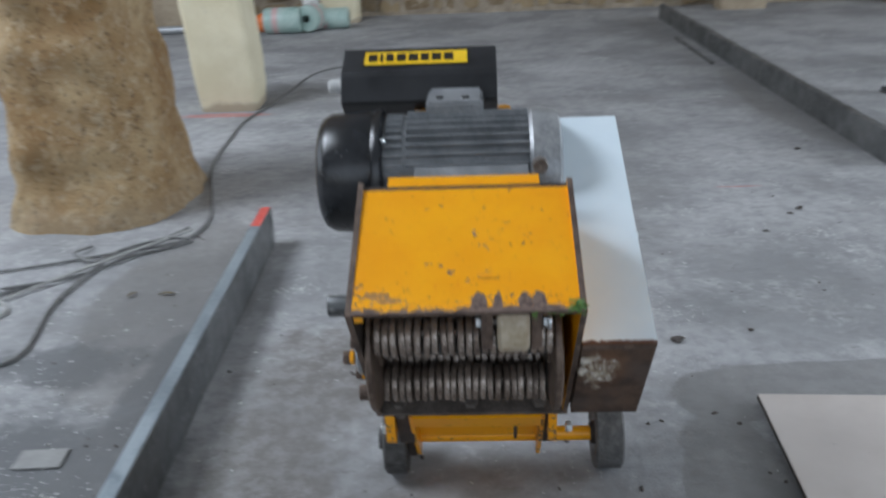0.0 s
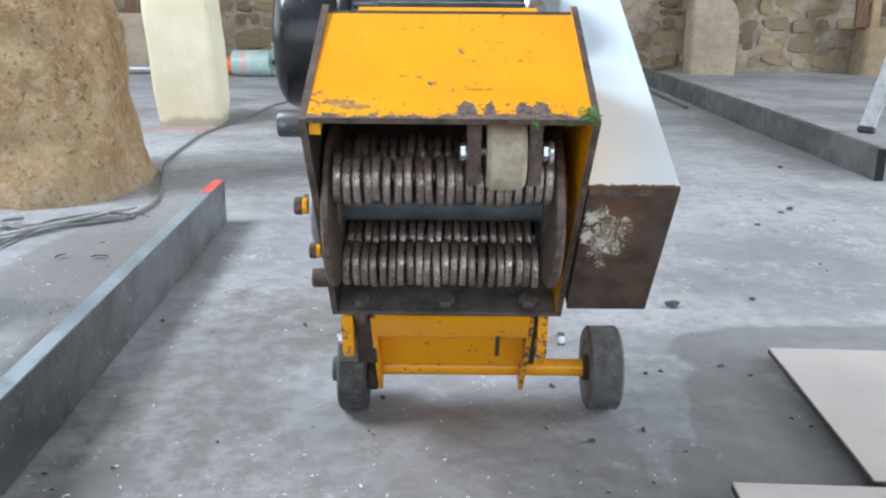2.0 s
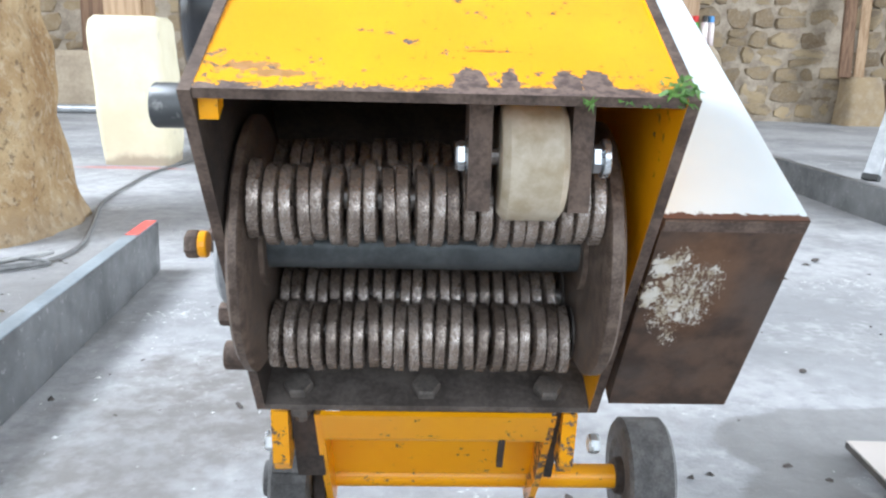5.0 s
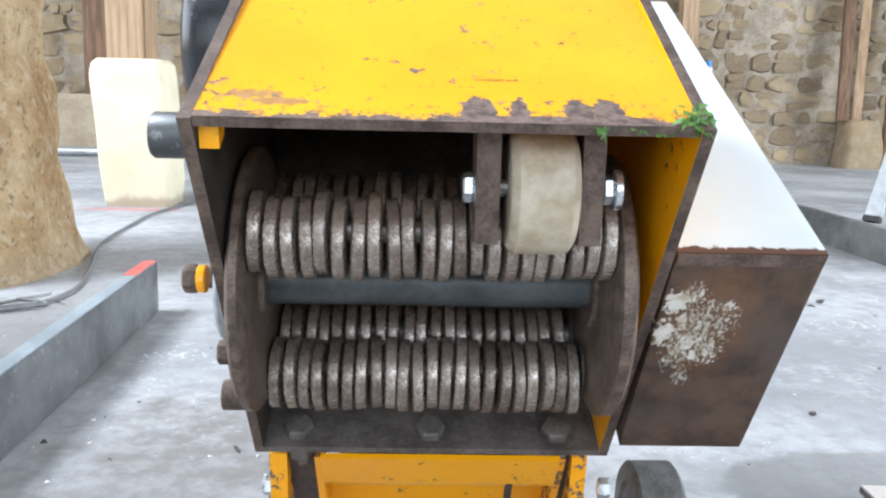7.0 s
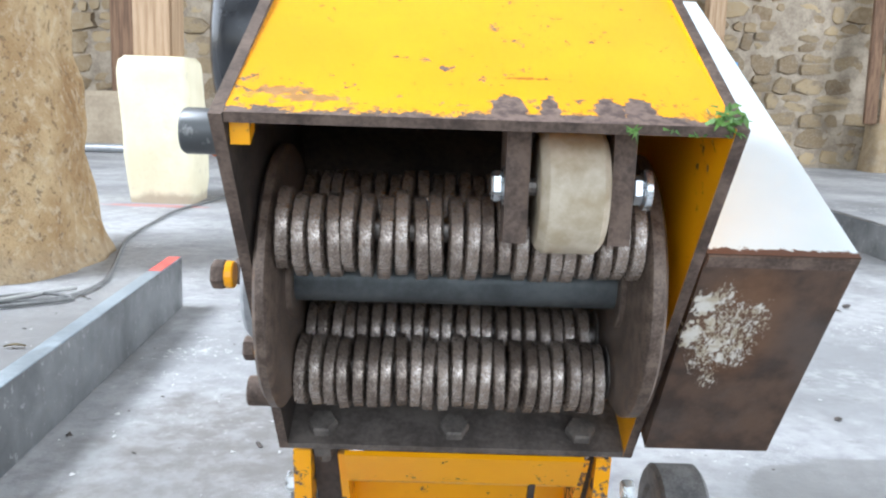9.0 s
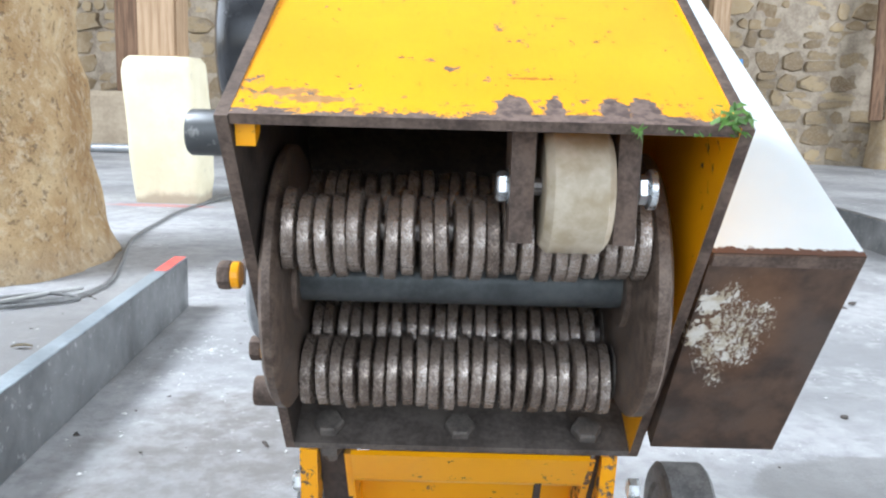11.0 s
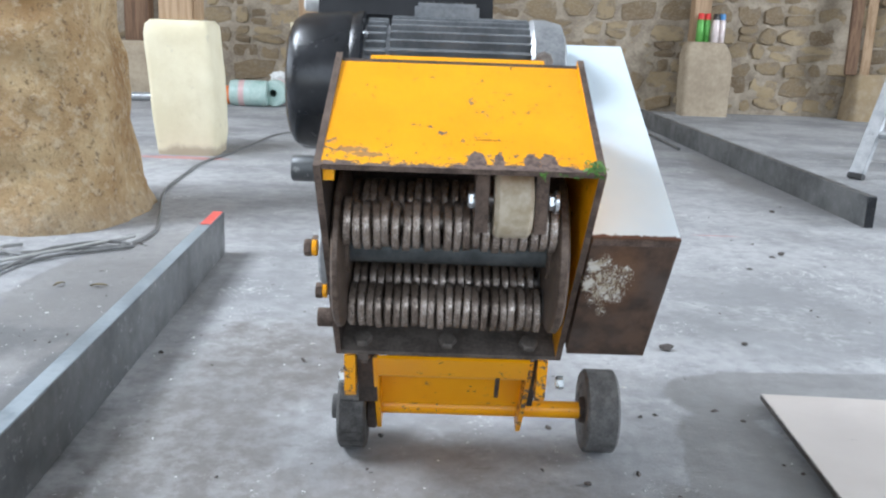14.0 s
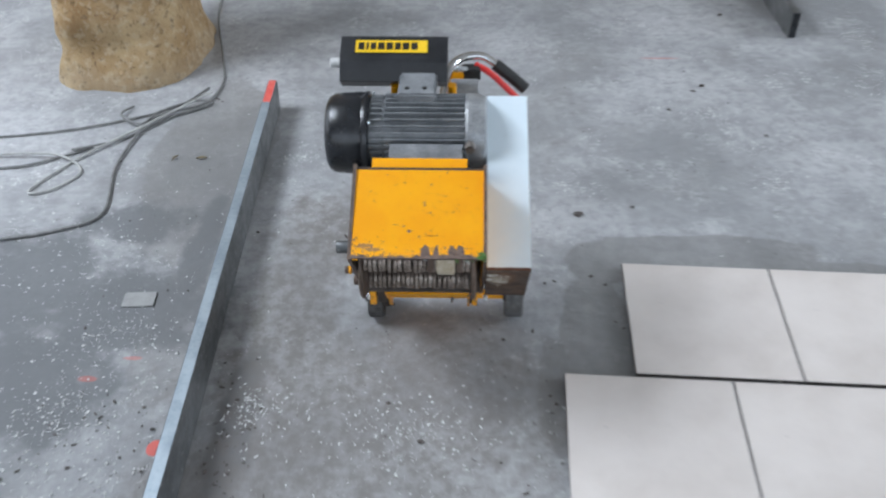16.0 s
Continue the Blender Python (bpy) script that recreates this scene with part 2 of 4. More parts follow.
chalk = n.ramp(n.math("ADD", n.math("MULTIPLY", n.noise(4.0, 8.0, 0.75), 0.7), n.math("MULTIPLY", n.noise(38.0, 5.0), 0.3)), 0.52, 0.62)
base = n.mix(n.math("MULTIPLY", chalk, 0.38), base, (0.52, 0.52, 0.52))
smoke = n.ramp(n.noise(2.3, 7.0, 0.7, n.stretched(1, 1, 1, (11, 5, 0))), 0.50, 0.66)
base = n.mix(n.math("MULTIPLY", smoke, 0.45), base, (0.21, 0.205, 0.20))
splash = n.ramp(n.math("ADD", n.math("MULTIPLY", n.noise(70.0, 5.0, 0.7), 0.6), n.math("MULTIPLY", n.noise(3.0), 0.4)), 0.60, 0.625)
base = n.mix(n.math("MULTIPLY", splash, 0.85), base, (0.66, 0.66, 0.65))
pit = n.ramp(n.math("ADD", n.math("MULTIPLY", n.noise(48.0, 5.0, 0.7, n.stretched(1, 1, 1, (7, 3, 1))), 0.65), n.math("MULTIPLY", n.noise(4.0), 0.35)), 0.62, 0.65)
base = n.mix(n.math("MULTIPLY", pit, 0.6), base, (0.10, 0.10, 0.10))
smear = n.ramp(n.noise(1.0, 6.0, 0.7, n.stretched(9, 26, 9, (2, 6, 0))), 0.60, 0.68)
base = n.mix(n.math("MULTIPLY", smear, 0.40), base, (0.14, 0.135, 0.13))
dustv = n.ramp(n.math("ADD", n.math("MULTIPLY", n.noise(420.0, 3.0, 0.7), 0.6), n.math("MULTIPLY", n.noise(6.0, 4.0), 0.4)), 0.60, 0.66)
base = n.mix(n.math("MULTIPLY", dustv, 0.7), base, (0.68, 0.68, 0.67))
# Wet concrete near the tiles; the long far-bar blob paints that bar's shadow.
damp_and_shade = n.blobs([(0.50, 0.62, 0.10, 0.10), (0.85, 0.68, 0.36, 0.09), (0.47, 0.30, 0.10, 0.28), (0.34, 0.06, 0.05, 0.20), (1.2, 0.55, 0.4, 0.09), (-0.85, 1.2, 0.22, 0.6), (-0.75, 0.3, 0.10, 0.3), (1.55, 3.4, 0.2, 0.9)], 0.45, 6.0, (0, 1), 0.44, 0.51)
base = n.mix(n.math("MULTIPLY", damp_and_shade, 0.48), base, (0.155, 0.15, 0.145))
# Real dark stains; the strip beside the near bar also paints its shadow.
stain_and_shade = n.blobs([(-0.92, 0.38, 0.30, 0.20), (-1.30, 0.50, 0.36, 0.26), (-0.76, 0.62, 0.06, 0.35), (-1.0, 0.80, 0.2, 0.12), (-1.15, 0.05, 0.35, 0.25), (-0.50, -0.05, 0.06, 0.30)], 0.9, 7.0, (0, 1), 0.30, 0.85)
base = n.mix(n.math("MULTIPLY", stain_and_shade, 0.84), base, (0.13, 0.135, 0.14))
dot = n.blobs([(-0.688, -0.13, 0.021, 0.026)], 0.25, 60.0)
base = n.mix(n.math("MULTIPLY", dot, 0.8), base, (0.75, 0.10, 0.07))
mark = n.blobs([(-0.94, 0.10, 0.03, 0.012), (-0.84, 0.18, 0.03, 0.008), (-1.32, 3.42, 0.26, 0.05), (0.94, 2.05, 0.10, 0.007)], 0.5, 25.0, (0, 1), 0.45, 0.8)
base = n.mix(n.math("MULTIPLY", mark, 0.42), base, (0.62, 0.12, 0.09))
# Dirt mixed with painted shade, left of the machine and towards the viewpoint.
dirt_and_shade = n.blobs([(-0.15, -0.05, 0.50, 0.40), (-0.42, 0.30, 0.16, 0.50), (-0.50, -0.40, 0.25, 0.4), (-0.35, 0.75, 0.20, 0.25)], 0.9, 9.0, (0, 1), 0.15, 1.0)
base = n.mix(n.math("MULTIPLY", dirt_and_shade, n.ramp(grit, 0.3, 0.65, 0.42, 0.80)), base, (0.165, 0.150, 0.138))
n.colour(base)
n.rough(n.ramp(damp_and_shade, 0.0, 1.0, 0.88, 0.55))
M["concrete"] = n.bump(n.math("ADD", n.math("MULTIPLY", grit, 0.7), n.math("MULTIPLY", fine, 0.3)), 0.5, 0.006)

n = Nodes("rubble_stone", 0.9)
tint = n.mix(n.random(), (0.15, 0.100, 0.055), (0.38, 0.285, 0.165))
tint = n.mix(n.ramp(n.noise(3.0, 5.0), 0.45, 0.75), tint, (0.20, 0.155, 0.11))
n.colour(n.mix(n.math("MULTIPLY", n.ramp(n.noise(14.0, 6.0, 0.7), 0.4, 0.7), 0.5), tint, (0.38, 0.315, 0.23)))
M["stone"] = n.bump(n.noise(18.0, 6.0, 0.7), 0.7, 0.02)
n = Nodes("rubble_stone_rest", 0.9)
tint = n.mix(n.island(), (0.15, 0.100, 0.055), (0.38, 0.285, 0.165))
n.colour(n.mix(n.math("MULTIPLY", n.ramp(n.noise(14.0, 6.0, 0.7), 0.4, 0.7), 0.5), tint, (0.38, 0.315, 0.23)))
M["stone_rest"] = n.bump(n.noise(18.0, 6.0, 0.7), 0.7, 0.02)
M["mortar"] = plain("earth_mortar", (0.22, 0.175, 0.13), (0.38, 0.32, 0.245), 9, 0.95, 0.0, 0.8, 0.02)

n = Nodes("rough_tan_stone", 0.92)
cells = n.voronoi(7.5)
tan = n.mix(n.ramp(n.noise(2.6, 6.0, 0.65), 0.35, 0.65), (0.30, 0.170, 0.066), (0.52, 0.375, 0.205))
tan = n.mix(n.math("MULTIPLY", n.ramp(n.noise(30.0, 6.0, 0.75), 0.50, 0.62), 0.6), tan, (0.56, 0.45, 0.31))
tan = n.mix(n.math("MULTIPLY", n.ramp(n.noise(40.0, 4.0, 0.7, n.stretched(1, 1, 1, (5, 2, 8))), 0.56, 0.64), 0.65), tan, (0.13, 0.078, 0.038))
dust = n.ramp(n.math("ADD", n.axis()[2], n.math("MULTIPLY", n.noise(5.0, 5.0), 0.35)), 0.20, 0.30, 0.35, 0.0)
n.colour(n.mix(dust, tan, (0.40, 0.33, 0.24)))
M["tan_stone"] = n.bump(n.math("ADD", n.math("MULTIPLY", n.noise(9.0, 7.0, 0.7), 0.8), n.math("MULTIPLY", n.noise(60.0, 5.0, 0.7), 0.5)), 1.0, 0.035)

n = Nodes("cream_stone", 0.9)
cream = n.mix(n.ramp(n.noise(3.0, 5.0), 0.35, 0.7), (0.62, 0.55, 0.38), (0.72, 0.66, 0.49))
foot = n.ramp(n.math("ADD", n.axis()[2], n.math("MULTIPLY", n.noise(9.0, 5.0), 0.10)), 0.07, 0.11, 0.75, 0.0)
cream = n.mix(foot, cream, (0.33, 0.26, 0.19))
smear = n.ramp(n.noise(11.0, 6.0, 0.7), 0.62, 0.7)
n.colour(n.mix(n.math("MULTIPLY", smear, 0.35), cream, (0.40, 0.37, 0.30)))
M["cream"] = n.bump(n.noise(25.0, 6.0, 0.7), 0.5, 0.01)
M["dun_stone"] = plain("dun_stone", (0.28, 0.22, 0.155), (0.40, 0.33, 0.24), 5, 0.9, 0.0, 0.6, 0.01)


def timber(name, a, b):
    n = Nodes(name, 0.75)
    grain = n.noise(1.0, 5.0, 0.65, n.stretched(45, 45, 2.5))
    n.colour(n.mix(n.ramp(grain, 0.35, 0.65), a, b))
    return n.bump(grain, 0.4, 0.003)


M["oak"] = timber("pale_timber", (0.27, 0.17, 0.095), (0.42, 0.29, 0.18))
M["dark_timber"] = timber("brown_timber", (0.10, 0.052, 0.028), (0.20, 0.115, 0.065))
M["roof"] = timber("bounce_ceiling_boards", (0.40, 0.39, 0.37), (0.55, 0.54, 0.52))
n = Nodes("galvanised_bar", 0.42, 0.55)
ax = n.axis()
# Steel tone lowered so the bar's near face carries its shade in the colour.
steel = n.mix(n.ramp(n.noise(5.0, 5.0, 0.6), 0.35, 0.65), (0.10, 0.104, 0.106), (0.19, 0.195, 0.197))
steel = n.mix(n.math("MULTIPLY", n.ramp(n.noise(60.0, 6.0, 0.7), 0.58, 0.68), 0.45), steel, (0.52, 0.52, 0.51))
n.colour(steel)
n.rough(n.ramp(n.noise(18.0), 0.3, 0.7, 0.38, 0.6))
M["bar"] = n.bump(n.noise(40.0), 0.15, 0.001)
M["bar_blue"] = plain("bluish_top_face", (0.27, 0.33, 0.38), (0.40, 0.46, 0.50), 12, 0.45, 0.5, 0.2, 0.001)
M["red_paint"] = plain("red_marking_paint", (0.55, 0.06, 0.05), (0.68, 0.14, 0.11), 25, 0.7, 0.0, 0.2, 0.0005)
M["aluminium"] = plain("aluminium", (0.32, 0.335, 0.345), (0.46, 0.47, 0.48), 18, 0.45, 0.6, 0.15, 0.001)
n = Nodes("beige_tile_glaze", 0.38)
shade = n.mix(n.ramp(n.noise(2.4, 6.0, 0.6), 0.3, 0.7), (0.54, 0.485, 0.445), (0.68, 0.625, 0.585))
shade = n.mix(n.math("MULTIPLY", n.random(), 0.25), shade, (0.56, 0.51, 0.47))
scuff = n.ramp(n.noise(1.0, 5.0, 0.7, n.stretched(22, 30, 22)), 0.71, 0.74)
n.colour(n.mix(n.math("MULTIPLY", scuff, 0.5), shade, (0.28, 0.26, 0.24)))
M["tile"] = n.bump(n.noise(35.0, 5.0), 0.15, 0.002)
# Sides coloured dark to carry the shadow line along the tile edges.
M["tile_edge"] = plain("tile_edge_shade", (0.035, 0.032, 0.03), (0.09, 0.08, 0.07), 40, 0.9, 0.0, 0.4, 0.001)
M["grout"] = plain("tile_adhesive", (0.30, 0.285, 0.27), (0.42, 0.40, 0.385), 40, 0.9, 0.0, 0.5, 0.001)
M["paint_chipped"] = worn_yellow("yellow_paint_chipped", False, 0.515)
M["cable"] = plain("grey_cable", (0.12, 0.12, 0.118), (0.22, 0.22, 0.215), 30, 0.6, 0.0, 0.2, 0.0005)
M["cable_pale"] = plain("pale_cable", (0.30, 0.30, 0.29), (0.42, 0.42, 0.40), 30, 0.6, 0.0, 0.2, 0.0005)
M["roll"] = plain("pale_green_film", (0.30, 0.44, 0.40), (0.46, 0.56, 0.52), 8, 0.35, 0.0, 0.4, 0.005)
M["roll_pink"] = plain("pink_print", (0.55, 0.35, 0.35), (0.6, 0.42, 0.4), 8, 0.4, 0.0, 0.2, 0.003)
M["orange"] = plain("orange_plastic", (0.75, 0.15, 0.03), (0.85, 0.22, 0.05), 12, 0.5, 0.0, 0.2, 0.002)
M["grass"] = plain("green_grass", (0.035, 0.10, 0.014), (0.10, 0.22, 0.035), 90, 0.6, 0.0, 0.2, 0.0005)
M["leaf"] = plain("dry_leaf", (0.20, 0.15, 0.08), (0.30, 0.24, 0.13), 60, 0.8, 0.0, 0.3, 0.001)
M["crumb_white"] = plain("plaster_crumb", (0.55, 0.55, 0.54), (0.72, 0.72, 0.70), 60, 0.9, 0.0, 0.3, 0.001)
M["crumb_dark"] = plain("dark_crumb", (0.05, 0.045, 0.04), (0.12, 0.10, 0.09), 60, 0.9, 0.0, 0.3, 0.001)
M["green_can"] = plain("green_can", (0.07, 0.28, 0.05), (0.12, 0.36, 0.08), 12, 0.35, 0.3, 0.05, 0.001)
M["white_can"] = plain("white_can", (0.55, 0.45, 0.43), (0.7, 0.62, 0.6), 12, 0.35, 0.2, 0.05, 0.001)
M["blue_cap"] = plain("blue_cap", (0.05, 0.20, 0.45), (0.08, 0.26, 0.52), 12, 0.4, 0.0, 0.05, 0.001)
M["pale_patch"] = plain("pale_patch_grey", (0.27, 0.27, 0.265), (0.34, 0.34, 0.33), 30, 0.9, 0.0, 0.2, 0.001)


# ---- building helpers ----
def link(name, bm, material, parent=None, label=""):
    me = bpy.data.meshes.new(name)
    bmesh.ops.recalc_face_normals(bm, faces=bm.faces)
    bm.to_mesh(me)
    bm.free()
    for m in material if isinstance(material, (list, tuple)) else [material]:
        me.materials.append(m)
    ob = new(name, me)
    if parent:
        ob.parent = parent
        ob.matrix_parent_inverse = HOME.get(parent.name, Matrix())
    if label:
        ob["label"] = label
    return ob


HOME = {}


def part(name, bm, material, parent, label=""):
    return link(name, bm, material, parent, label)


def thing(name, x, y, z, label, category, group="", kind=""):
    ob = new(name)
    ob.location = (x, y, z)
    ob.empty_display_size = 0.1
    HOME[ob.name] = Matrix.Translation((-x, -y, -z))
    return tagged(ob, label, category, group, kind)


def smooth(ob, angle=40):
    me = ob.data
    me.polygons.foreach_set("use_smooth", [True] * len(me.polygons))
    me.set_sharp_from_angle(angle=radians(angle))
    return ob


def bevelled(bm, width, segments=2):
    if width:
        edges = [e for e in bm.edges if len(e.link_faces) == 2 and e.calc_face_angle(0) > 0.5]
        bmesh.ops.bevel(bm, geom=edges, offset=width, segments=segments, affect="EDGES", clamp_overlap=True)
    return bm


def box(x0, y0, z0, x1, y1, z1, bevel=0.0, m=None):
    bm = bmesh.new()
    bmesh.ops.create_cube(bm, size=1)
    for v in bm.verts:
        v.co = Vector((x0 + (v.co.x + 0.5) * (x1 - x0), y0 + (v.co.y + 0.5) * (y1 - y0), z0 + (v.co.z + 0.5) * (z1 - z0)))
    bevelled(bm, bevel)
    if m:
        bm.transform(m)
    return bm


def sheet(profile, x0, x1, bevel=0.0015):
    """A plate: a closed outline in y and z, drawn out from x0 to x1."""
    bm = bmesh.new()
    a = [bm.verts.new((x0, y, z)) for y, z in profile]
    b = [bm.verts.new((x1, y, z)) for y, z in profile]
    bm.faces.new(a)
    bm.faces.new(list(reversed(b)))
    for i in range(len(a)):
        j = (i + 1) % len(a)
        bm.faces.new((a[i], b[i], b[j], a[j]))
    return bevelled(bm, bevel, 1)


def strip(path, thick):
    """The closed outline of a bent sheet along a path in y and z."""
    back = []
    for i, p in enumerate(path):
        q0, q1 = Vector(path[max(i - 1, 0)]), Vector(path[min(i + 1, len(path) - 1)])
        d = (q1 - q0).normalized()
        back.append((p[0] - d.y * thick, p[1] + d.x * thick))
    return list(path) + back[::-1]


def lathe(rings, centre, seg=32, axis="x", caps=True):
    """A turned body: rings of (place along the axis, radius)."""
    bm = bmesh.new()
    loops = []
    for u, r in rings:
        loop = []
        for k in range(seg):
            c, s = math.cos(2 * math.pi * k / seg) * r, math.sin(2 * math.pi * k / seg) * r
            p = {"x": (u, c, s), "y": (c, u, s), "z": (c, s, u)}[axis]
            loop.append(bm.verts.new(Vector(p) + Vector(centre)))
        loops.append(loop)
    for a, b in zip(loops, loops[1:]):
        for k in range(seg):
            bm.faces.new((a[k], a[(k + 1) % seg], b[(k + 1) % seg], b[k]))
    if caps:
        bm.faces.new(loops[0][::-1])
        bm.faces.new(loops[-1])
    return bm


def rod(x0, x1, y, z, r, seg=24, bevel=0.001):
    return lathe([(x0, r - bevel), (x0 + bevel, r), (x1 - bevel, r), (x1, r - bevel)], (0, y, z), seg)


def hexhead(x0, x1, y, z, r, turn=0.3):
    bm = bmesh.new()
    rings = [(x0, r * 0.9), (x0 + (x1 - x0) * 0.2, r), (x1 - (x1 - x0) * 0.2, r), (x1, r * 0.9)]
    loops = [[bm.verts.new((u, y + q * math.cos(turn + k * math.pi / 3), z + q * math.sin(turn + k * math.pi / 3))) for k in range(6)] for u, q in rings]
    for a, b in zip(loops, loops[1:]):
        for k in range(6):
            bm.faces.new((a[k], a[(k + 1) % 6], b[(k + 1) % 6], b[k]))
    bm.faces.new(loops[0][::-1])
    bm.faces.new(loops[-1])
    return bm


def curve_points(points, steps=8):
    pts = [Vector(p) for p in points]
    out = []
    for i in range(len(pts) - 1):
        p0, p1, p2, p3 = pts[max(i - 1, 0)], pts[i], pts[i + 1], pts[min(i + 2, len(pts) - 1)]
        for k in range(steps):
            t = k / steps
            out.append(0.5 * ((2 * p1) + (p2 - p0) * t + (2 * p0 - 5 * p1 + 4 * p2 - p3) * t * t + (3 * p1 - p0 - 3 * p2 + p3) * t ** 3))
    return out + [pts[-1]]


def tube(points, r, seg=8, steps=8):
    pts = curve_points(points, steps)
    bm = bmesh.new()
    loops, side = [], None
    for i, p in enumerate(pts):
        d = (pts[min(i + 1, len(pts) - 1)] - pts[max(i - 1, 0)]).normalized()
        if side is None:
            side = d.orthogonal().normalized()
        side = (side - d * side.dot(d)).normalized()
        up = d.cross(side)
        loops.append([bm.verts.new(p + side * (r * math.cos(2 * math.pi * k / seg)) + up * (r * math.sin(2 * math.pi * k / seg))) for k in range(seg)])
    for a, b in zip(loops, loops[1:]):
        for k in range(seg):
            bm.faces.new((a[k], a[(k + 1) % seg], b[(k + 1) % seg], b[k]))
    bm.faces.new(loops[0][::-1])
    bm.faces.new(loops[-1])
    return bm


def block_pillar(rings, seed, rough, square=0.5, seg=28, levels=14):
    """A standing stone: rings of (height, centre x, centre y, half width, half depth), rounded square in plan, with a worn surface."""
    bm = bmesh.new()
    loops = []
    hs = [r[0] for r in rings]
    for lv in range(levels + 1):
        h = hs[0] + (hs[-1] - hs[0]) * lv / levels
        cx, cy, hx, hy = (float(np.interp(h, hs, [r[k] for r in rings])) for k in (1, 2, 3, 4))
        loop = []
        for k in range(seg):
            a = 2 * math.pi * (k + 0.5) / seg
            c, s = math.cos(a), math.sin(a)
            p = Vector((cx + hx * math.copysign(abs(c) ** square, c), cy + hy * math.copysign(abs(s) ** square, s), h))
            w = noise.noise(p * 4.0 + Vector((seed, 0, 0))) * rough + noise.noise(p * 11.0 + Vector((0, seed, 0))) * rough * 0.5
            p += Vector((c, s, 0)) * w
            loop.append(bm.verts.new(p))
        loops.append(loop)
    for a, b in zip(loops, loops[1:]):
        for k in range(seg):
            bm.faces.new((a[k], a[(k + 1) % seg], b[(k + 1) % seg], b[k]))
    bm.faces.new(loops[0][::-1])
    bm.faces.new(loops[-1])
    return bm


# ---- the barn ----
bm = bmesh.new()
bmesh.ops.create_grid(bm, x_segments=150, y_segments=150, size=1)
for v in bm.verts:
    x, y = v.co.x * 11, v.co.y * 11 + 3
    v.co = Vector((x, y, 0.004 * noise.noise(Vector((x * 0.9, y * 0.9, 0))) - 0.002))
floor = tagged(smooth(link("floor", bm, M["concrete"])), "rough grey concrete floor with dust, chips, dampness and painted shade", "floor", kind="structure")
tagged(link("wall_north", box(-8.5, 7.32, -0.1, 11, 7.8, 4.6), M["mortar"]), "old rubble stone wall with earth mortar", "wall", kind="structure")
WALL = bpy.data.objects["wall_north"]
# Walls out of view, added to enclose the light and leave openings for lamps.
bm = box(-8.5, -6, -0.1, -8.0, -2.6, 4.6)
link("wall_west_front", bm, M["mortar"])
link("wall_west_back", box(-8.5, 5.6, -0.1, -8.0, 7.32, 4.6), M["mortar"])
link("wall_west_lintel", box(-8.5, -2.6, 3.9, -8.0, 5.6, 4.6), M["mortar"])
link("wall_east_front", box(9.0, -6, -0.1, 9.5, -0.2, 4.6), M["mortar"])
link("wall_east_back", box(9.0, 6.2, -0.1, 9.5, 7.32, 4.6), M["mortar"])
link("wall_east_lintel", box(9.0, -0.2, 3.7, 9.5, 6.2, 4.6), M["mortar"])
link("wall_south_lintel", box(-8.0, -6.4, 4.1, 9.0, -6, 4.6), M["mortar"])
for ob in list(scene.objects):
    if ob.name.startswith("wall_") and ob is not WALL:
        tagged(ob, "plain earth-coloured unseen wall added to enclose the light", "wall", kind="structure")
# Unseen ceiling, added and kept pale so that it bounces fill light down.
bm = bmesh.new()
for x0, y0, x1, y1 in ((-8.5, -6.4, -5.3, 7.8), (-2.5, -6.4, 11, 7.8), (-5.3, -6.4, -2.5, -0.1), (-5.3, 1.9, -2.5, 7.8)):
    q = box(x0, y0, 4.62, x1, y1, 4.76)
    me = bpy.data.meshes.new("t")
    q.to_mesh(me)
    q.free()
    bm.from_mesh(me)
    bpy.data.meshes.remove(me)
tagged(link("ceiling", bm, M["roof"]), "unseen pale ceiling added to bounce light, with a lamp hole", "ceiling", kind="structure")
tagged(link("ground", box(-80, -80, -0.4, 80, 80, -0.06), plain("yard_earth", (0.16, 0.15, 0.13), (0.28, 0.26, 0.23), 0.6, 0.95, 0.0, 0.4, 0.02)), "bare yard ground outside the barn", "ground", kind="structure")

# ---- standing stones that carry the posts ----
post = thing("stone_pillar", -1.37, 2.08, 0, "massive rough tan stone pillar base, flaring at the floor", "pillar", "stone pillars")
part("block", block_pillar([(-0.01, -1.375, 2.08, 0.300, 0.36), (0.06, -1.375, 2.08, 0.285, 0.34), (0.16, -1.378, 2.08, 0.268, 0.32), (0.35, -1.383, 2.08, 0.250, 0.30), (0.7, -1.387, 2.08, 0.232, 0.27), (1.3, -1.39, 2.08, 0.21, 0.25)], 3.0, 0.045, 0.55, 72, 52), M["tan_stone"], post)
for ch in post.children:
    smooth(ch, 60)
part("post", box(-1.50, 1.97, 1.28, -1.28, 2.20, 4.6, 0.01), M["oak"], post, "squared timber post")

post = thing("stone_pillar", -1.32, 3.64, 0, "pale cream dressed stone base under a timber post", "pillar", "stone pillars")
smooth(part("block", block_pillar([(-0.01, -1.318, 3.65, 0.146, 0.15), (0.09, -1.320, 3.65, 0.157, 0.16), (0.38, -1.338, 3.65, 0.162, 0.16), (0.60, -1.352, 3.65, 0.165, 0.15), (0.645, -1.352, 3.65, 0.158, 0.14), (0.665, -1.350, 3.65, 0.138, 0.12)], 8.0, 0.008, 0.20, 56, 30), M["cream"], post), 60)
part("post", box(-1.445, 3.55, 0.66, -1.268, 3.75, 4.6, 0.008), M["oak"], post, "pale squared timber post")

post = thing("stone_pillar", 2.36, 7.0, 0, "weathered dun stone base against the rubble wall", "pillar", "stone pillars")
